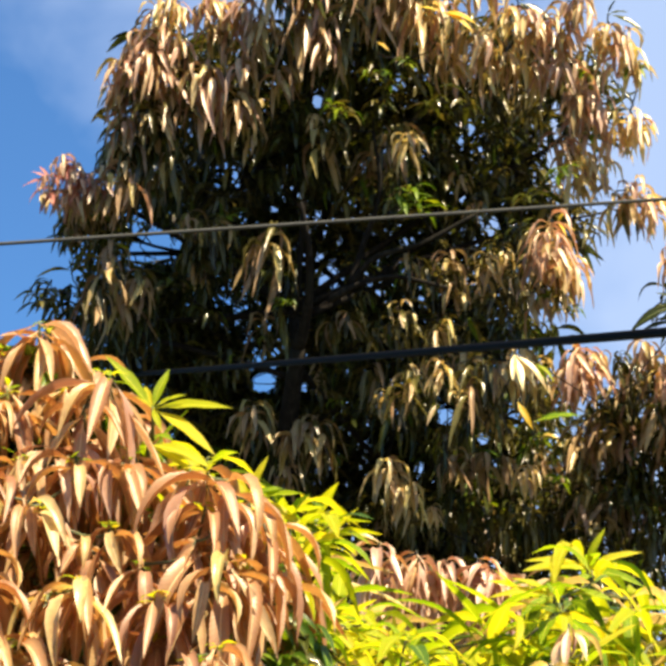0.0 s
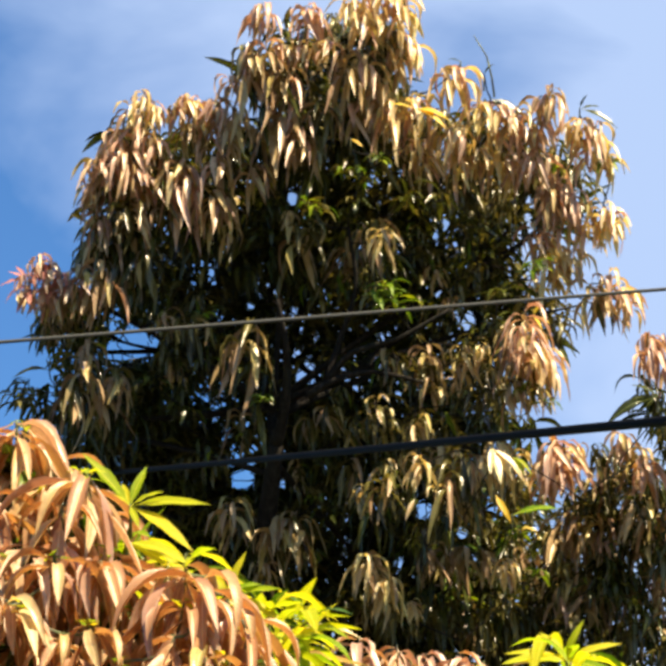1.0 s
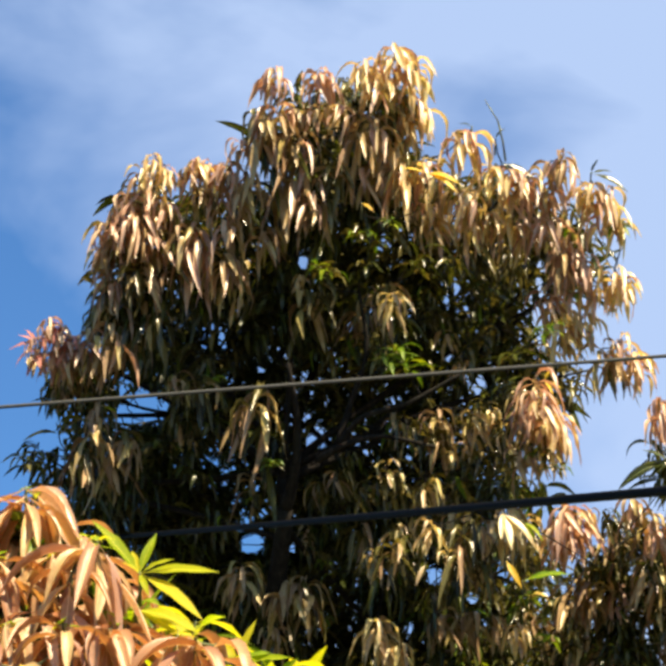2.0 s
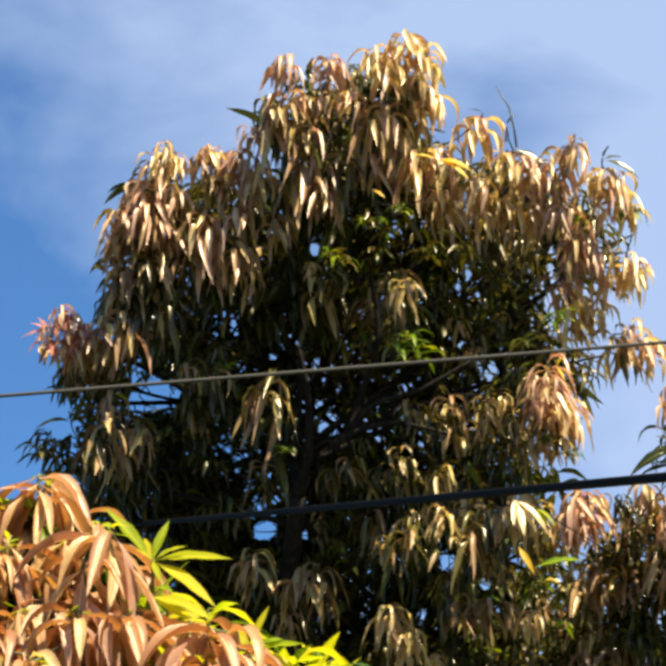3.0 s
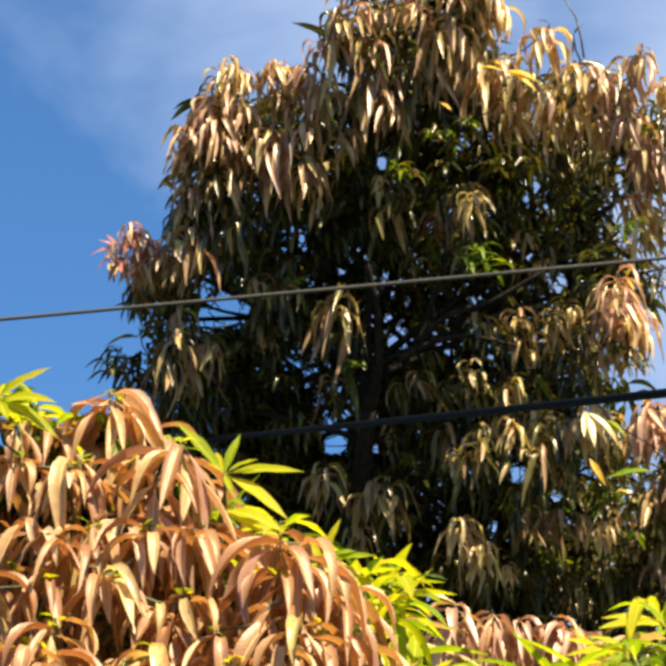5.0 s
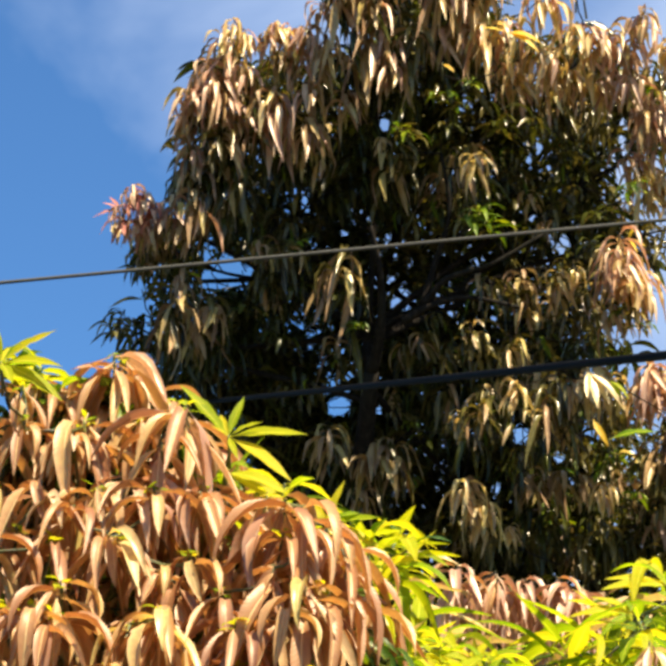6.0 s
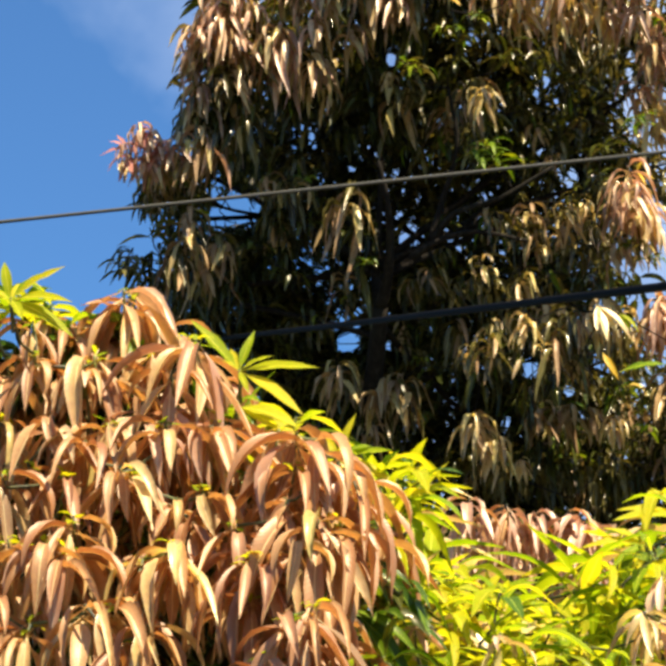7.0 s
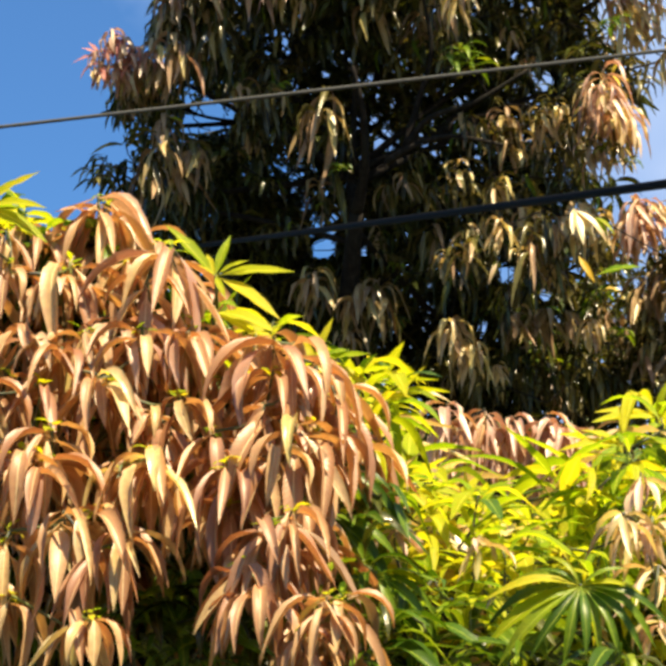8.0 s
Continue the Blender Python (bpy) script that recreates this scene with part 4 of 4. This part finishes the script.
NEAR_STRAW = [  # paler shoots
    (-0.64, 5.95, 3.11, 0.89), (-0.62, 5.95, 3.10, 0.87), (-0.78, 5.96, 2.97, 0.87), (-0.80, 5.87, 2.70, 0.62), (-0.76, 5.79, 2.68, 0.57),
    (-0.78, 6.04, 3.33, 0.80), (-0.75, 6.06, 3.33, 0.71), (-0.71, 5.97, 3.08, 0.46), (-0.56, 6.12, 3.46, 0.67), (-0.34, 6.02, 3.32, 0.70),
]
BANK_LIME = [  # lime shoots of the bank beside them
    (0.17, 6.51, 3.11, 0.55), (0.60, 6.92, 3.32, 0.79), (0.70, 6.94, 3.41, 0.58), (0.32, 7.01, 3.20, 0.59), (0.42, 6.98, 3.25, 0.64),
    (0.22, 6.46, 2.95, 0.64), (0.11, 6.54, 2.97, 0.64), (0.01, 6.55, 3.10, 0.60), (-0.09, 6.64, 3.18, 0.56), (-0.12, 6.35, 3.31, 0.54),
    (-0.08, 6.52, 3.39, 0.55), (-0.04, 6.45, 3.41, 0.45), (-0.14, 6.39, 3.41, 0.49), (-0.19, 6.25, 3.23, 0.48), (0.04, 6.32, 2.85, 0.62),
    (0.30, 6.67, 2.95, 0.60), (0.39, 6.58, 2.97, 0.60), (0.50, 6.94, 3.20, 0.63), (0.04, 6.67, 3.21, 0.56), (-0.02, 6.47, 3.01, 0.64),
    (0.13, 6.34, 2.81, 0.62), (0.66, 6.84, 3.15, 0.62), (0.22, 6.46, 2.81, 0.58), (0.51, 6.90, 3.03, 0.62),
]
BANK_GREEN = [  # mature green shoots low down
    (-0.11, 6.23, 3.06, 0.81), (-0.16, 6.17, 2.96, 0.80), (-0.13, 6.03, 2.84, 0.68), (-0.03, 6.20, 2.80, 0.70), (-0.09, 5.96, 2.69, 0.67),
    (0.01, 6.09, 2.69, 0.69), (-0.11, 6.04, 2.62, 0.68), (0.23, 6.27, 2.74, 0.80), (0.17, 6.26, 2.67, 0.80), (0.06, 6.13, 2.62, 0.69),
    (-0.02, 6.12, 2.62, 0.69), (0.31, 6.11, 2.61, 0.68), (0.47, 6.04, 2.60, 0.68), (-0.59, 6.32, 2.87, 0.62), (-0.54, 6.26, 2.78, 0.61),
    (-0.61, 6.31, 2.75, 0.62), (-0.50, 6.28, 2.69, 0.61), (-0.66, 6.28, 2.82, 0.57), (-0.76, 6.22, 3.25, 0.48), (-0.88, 6.38, 3.37, 0.44),
    (-0.69, 6.31, 2.72, 0.57), (-0.73, 6.31, 2.81, 0.52), (-0.35, 6.32, 2.82, 0.57), (-0.56, 6.29, 2.65, 0.57),
]
BANK_BROWN = [  # brown shoots among the lime ones
    (0.52, 6.27, 2.99, 0.57), (0.56, 6.31, 2.99, 0.57), (0.60, 6.58, 3.17, 0.50), (0.60, 6.25, 2.85, 0.56), (0.60, 6.32, 2.99, 0.53),
    (-0.05, 6.18, 2.95, 0.33), (0.16, 6.25, 2.94, 0.38), (0.59, 6.18, 2.71, 0.55),
]
LIME_SHOOTS = [  # lime shoots between and above the copper ones
    (-1.08, 6.32, 3.88, 0.8), (-1.01, 6.31, 3.86, 0.7), (-1.13, 6.31, 3.86, 0.8), (-0.96, 6.29, 3.8, 0.6),
    (-0.36, 6.42, 3.57, 0.75), (-0.16, 6.74, 3.52, 0.85), (-0.1, 6.95, 3.58, 0.9), (-0.08, 7.01, 3.5, 0.9), (-1.1, 6.17, 3.84, 0.88),
    (-1.15, 6.19, 3.8, 0.91), (-0.44, 6.15, 3.35, 0.49), (-0.18, 6.87, 3.43, 0.96), (-0.52, 6.38, 3.59, 0.8), (-0.12, 7.26, 3.43, 0.91),
    (-0.77, 6.34, 3.27, 0.71),
]
LIME_SPRIGS = [  # single lime leaves at the shoot tips: place, then direction, length and lean of each leaf
    ((-0.495, 6.200, 3.629), [(138, 0.19, 0.1), (76, 0.13, -0.2), (112, 0.09, -0.5), (25, 0.10, 0.5), (2, 0.21, 0.2), (-36, 0.23, 0.3), (160, 0.06, 0.6), (-70, 0.09, 0.8)]),
    ((-0.511, 6.287, 3.559), [(-22, 0.20, 0.2), (-28, 0.23, 0.1), (-60, 0.12, 0.5), (40, 0.06, 0.3)]),
    ((-0.245, 6.341, 3.431), [(73, 0.13, 0.0), (122, 0.11, -0.2), (20, 0.10, 0.4), (5, 0.15, 0.3), (-25, 0.18, 0.2), (150, 0.07, 0.4), (-50, 0.12, 0.6)]),
    ((-1.058, 5.981, 3.761), [(102, 0.12, 0.0), (47, 0.13, -0.1), (27, 0.17, 0.1), (160, 0.10, 0.2), (-8, 0.18, 0.4), (-30, 0.20, 0.3), (190, 0.12, 0.5), (75, 0.09, -0.6), (-60, 0.13, 0.7)]),
    ((-1.244, 6.223, 3.830), [(100, 0.13, 0.0), (60, 0.12, 0.2), (20, 0.13, 0.3), (140, 0.12, 0.1), (180, 0.13, 0.4)]),
    ((0.737, 7.433, 3.541), [(122, 0.13, 0.0), (165, 0.19, 0.2), (70, 0.14, 0.2), (20, 0.18, 0.1), (-170, 0.22, 0.4), (-20, 0.19, 0.4)]),
    ((0.630, 7.366, 3.441), [(100, 0.11, 0.1), (150, 0.14, 0.2), (30, 0.15, 0.2), (175, 0.20, 0.2), (0, 0.19, 0.4), (-150, 0.15, 0.6)]),
    ((0.158, 7.425, 3.303), [(95, 0.09, 0.0), (15, 0.16, 0.2), (-10, 0.19, 0.4), (165, 0.18, 0.3), (140, 0.13, 0.0), (-40, 0.16, 0.6)]),
]
GREEN_SPRIGS = [  # mature green leaves set singly: an open rosette, and long leaves beside the copper shoots
    ((0.39, 6.03, 2.76), [(165, 0.20, 0.0), (180, 0.25, 0.1), (192, 0.27, 0.2), (205, 0.29, 0.2), (218, 0.29, 0.3), (234, 0.23, 0.4), (252, 0.21, 0.4), (270, 0.20, 0.5), (288, 0.20, 0.4),
                          (303, 0.22, 0.4), (318, 0.24, 0.3), (332, 0.25, 0.2), (346, 0.24, 0.1), (2, 0.16, 0.1), (24, 0.13, 0.1), (125, 0.13, 0.0), (145, 0.12, 0.1)]),
    ((-0.205, 6.13, 3.10), [(-33, 0.27, 0.1), (-22, 0.18, 0.3), (-48, 0.16, 0.4)]),
    ((-0.215, 6.08, 2.97), [(-44, 0.28, 0.1), (-32, 0.22, 0.2), (-62, 0.19, 0.3), (-54, 0.24, 0.0)]),
    ((-0.10, 6.05, 2.81), [(-25, 0.20, 0.1), (-42, 0.23, 0.1), (-10, 0.16, 0.2), (-70, 0.18, 0.2)]),
]
LIME_BANK = [  # the bank of lime leaves
    (0.11, 7.67, 3.28, 1.06), (0.63, 7.37, 3.45, 1.09), (0.75, 7.59, 3.58, 1.06), (-0.02, 7.31, 3.33, 0.97), (-0.1, 7.32, 3.28, 1.04),
    (0.03, 7.69, 3.34, 0.97), (0.34, 7.37, 3.21, 0.94), (0.26, 7.44, 3.19, 0.94), (0.45, 7.52, 3.24, 1.01), (0.13, 7.46, 3.15, 0.94),
    (-0.06, 7.68, 3.21, 0.94), (-0.16, 7.36, 3.33, 0.97), (0.34, 7.54, 3.12, 0.94), (0.57, 7.48, 3.34, 0.97), (0.76, 7.63, 3.41, 1.01),
    (0.74, 7.77, 3.25, 1.02), (0.88, 7.59, 3.49, 1.01), (0.93, 7.49, 3.33, 1.04), (-0.18, 7.65, 3.23, 1.06), (0.56, 7.6, 3.44, 1.03),
    (0.05, 7.43, 3.24, 1.04), (0.42, 7.51, 3.22, 0.95), (0.83, 7.35, 3.17, 0.95),
]
NEAR_LOBES = [
    (-0.81, 6.45, 3.81, 0.13), (-0.98, 6.48, 3.73, 0.15), (-0.61, 6.53, 3.63, 0.13), (-1.19, 6.48, 3.73, 0.14), (-0.39, 6.60, 3.45, 0.14),
    (-0.77, 6.71, 3.46, 0.20), (-1.06, 6.68, 3.40, 0.20), (-0.52, 6.73, 3.28, 0.18), (-0.91, 6.84, 3.13, 0.21), (-0.44, 6.90, 3.01, 0.20),
    (-1.15, 6.91, 2.98, 0.23), (-0.74, 6.96, 2.85, 0.23), (-1.36, 6.68, 3.53, 0.20), (-0.33, 7.02, 2.73, 0.21),
]
NEAR_BACK = [(-0.95, 7.4, 2.75, 0.42), (-0.45, 7.5, 2.7, 0.4), (-0.75, 7.5, 3.15, 0.35), (-1.3, 7.3, 3.0, 0.4)]
BANK_LOBES = [
    (0.17, 8.10, 3.26, 0.16), (-0.04, 7.93, 3.38, 0.15), (0.45, 8.19, 3.28, 0.18), (0.70, 8.12, 3.46, 0.15), (-0.15, 7.66, 3.51, 0.13),
    (-0.21, 7.32, 3.55, 0.09), (0.29, 8.07, 3.07, 0.24), (-0.04, 7.94, 3.12, 0.20), (0.64, 8.13, 3.17, 0.24), (0.94, 8.12, 3.45, 0.19),
    (0.86, 8.25, 3.16, 0.28), (0.15, 8.15, 2.88, 0.34), (0.64, 8.25, 2.88, 0.34),
]


def near_tree():
    draw.seed(5)
    tree = tree_thing("mango_tree", (0, 0), "sunlit mango tree with drooping copper leaves and lime shoots")
    limbs = [limb(tree, (-0.2, 8.7, -0.1), (-0.15, 8.6, 1.7), 0.1, 0.06, 0.08, "trunk")]
    for x, y, z, r in NEAR_LOBES[::2] + BANK_LOBES[::3]:
        limbs.append(limb(tree, limbs[0][-1], (x, y + 0.5, z - 0.75), 0.022, 0.009))
    shoots, bulk, tips = [], [], []
    tilt = lambda: (draw.uniform(0.05, 0.35), draw.uniform(-0.2, 0.2))
    for rows, key, other in ((NEAR_COPPER_HIGH, "copper", "rose"), (NEAR_STRAW, "copper", "straw"), (NEAR_COPPER_LOW, "copper", "tan"), (NEAR_ROSY, "russet", "copper")):
        for x, y, z, size in rows:
            shoots.append(((x, y, z), coloured(key, whorl((x, y, z), size * 1.1, HANGING, draw.randint(8, 11), tilt(), 0.05), other, 0.2)))
            if draw.random() < 0.55:
                bulk += coloured("lime", whorl((x, y, z + 0.005), size * 0.28, ERECT, 5, (draw.uniform(0, 0.4), draw.uniform(-0.3, 0.3)), 0.1))
            tips.append((x, y, z))
            if z > 3.02 or x > -0.35:
                back = (x + draw.uniform(-0.09, 0.09), y + draw.uniform(0.1, 0.25), z - draw.uniform(-0.03, 0.1))
                bulk += coloured(key if draw.random() < 0.6 else "copper", whorl(back, size * 0.95, HANGING, draw.randint(9, 12), tilt(), 0.05))
                tips.append(back)
    for place, leaves in LIME_SPRIGS:
        shoots.insert(0, (place, coloured("lime", sprig(place, leaves))))
        tips.append(place)
    for place, leaves in GREEN_SPRIGS:
        shoots.insert(0, (place, coloured("fresh", sprig(place, leaves, BOWED), "lime", 0.08)))
        tips.append(place)
    for rows, key, other, family, count, scale in ((LIME_SHOOTS, "lime", "fresh", ERECT, 8, 0.85), (BANK_LIME, "lime", "fresh", ERECT + ARCHING + HANGING[:6], 8, 1.6),
                                                   (LIME_BANK, "lime", "straw", ERECT + ARCHING + HANGING[:6], 9, 1.35), (BANK_BROWN, "straw", "rose", HANGING, 9, 1.0),
                                                   (BANK_GREEN, "fresh", "green", ARCHING, 12, 1.2)):
        for x, y, z, size in rows:
            shoots.append(((x, y, z), coloured(key, whorl((x, y, z), size * scale, family, count + draw.randint(-2, 2), (draw.uniform(-0.1, 0.45), draw.uniform(-0.35, 0.35)), 0.08), other, 0.25)))
            tips.append((x, y, z))
    for place in fill(NEAR_LOBES, 410, 41, 0.2, 0.85):
        # Greens among the copper stand in for shadow between the whorls.
        bulk += coloured(draw.choice(("copper", "fresh", "green")), whorl(place, draw.uniform(0.75, 1.0), HANGING + ARCHING[:4], draw.randint(10, 14), (draw.uniform(-0.3, 0.3), draw.uniform(-0.3, 0.3)), 0.12))
        tips.append(place)
    for place in fill(NEAR_BACK, 110, 43):
        bulk += coloured("green", whorl(place, draw.uniform(0.9, 1.2), ARCHING, draw.randint(10, 14), (draw.uniform(-0.2, 0.4), draw.uniform(-0.3, 0.3)), 0.12))
        tips.append(place)
    for place in fill(BANK_LOBES, 175, 42, 0.2):
        key = draw.choice(("lime", "lime", "lime", "fresh", "straw"))
        bulk += coloured(key, whorl(place, draw.uniform(1.1, 1.5), ERECT + ARCHING + HANGING[:5], draw.randint(7, 11), (draw.uniform(-0.2, 0.5), draw.uniform(-0.4, 0.4)), 0.12))
        tips.append(place)
    foliage(tree, shoots, bulk)
    twigs(tree, tips, limbs, TWIG)


near_tree()


# ---- the two overhead lines ----
def overhead_line(name, a, b, reach, thick, sag, mat, label):
    """A line through a and b, carried on by reach metres to both sides, with a slight sag."""
    a, b = Vector(a), Vector(b)
    way = (b - a).normalized()
    start, end = a - way * reach[0], b + way * reach[1]
    steps = 240
    path = [start.lerp(end, i / steps) - Vector((0, 0, sag * math.sin(math.pi * i / steps))) for i in range(steps + 1)]
    lift = Vector((0, 0, sag * math.sin(math.pi * reach[0] / (end - start).length)))
    path = [p + lift for p in path]
    bm = bmesh.new()
    tube(bm, path, [thick / 2] * len(path), 10)
    return tagged(part(name, bm, mat, None), label, "cable")


overhead_line("power_cable", (-0.790, 11.654, 5.615), (0.825, 5.846, 3.720), (14, 2.5), 0.027, 0.02, BLACK, "thick black sheathed overhead cable crossing before the trees")
overhead_line("power_wire", (-1.315, 9.284, 5.322), (1.325, 9.201, 5.516), (14, 14), 0.0145, 0.03, STEEL, "thin pale grey bare overhead wire crossing before the crown")
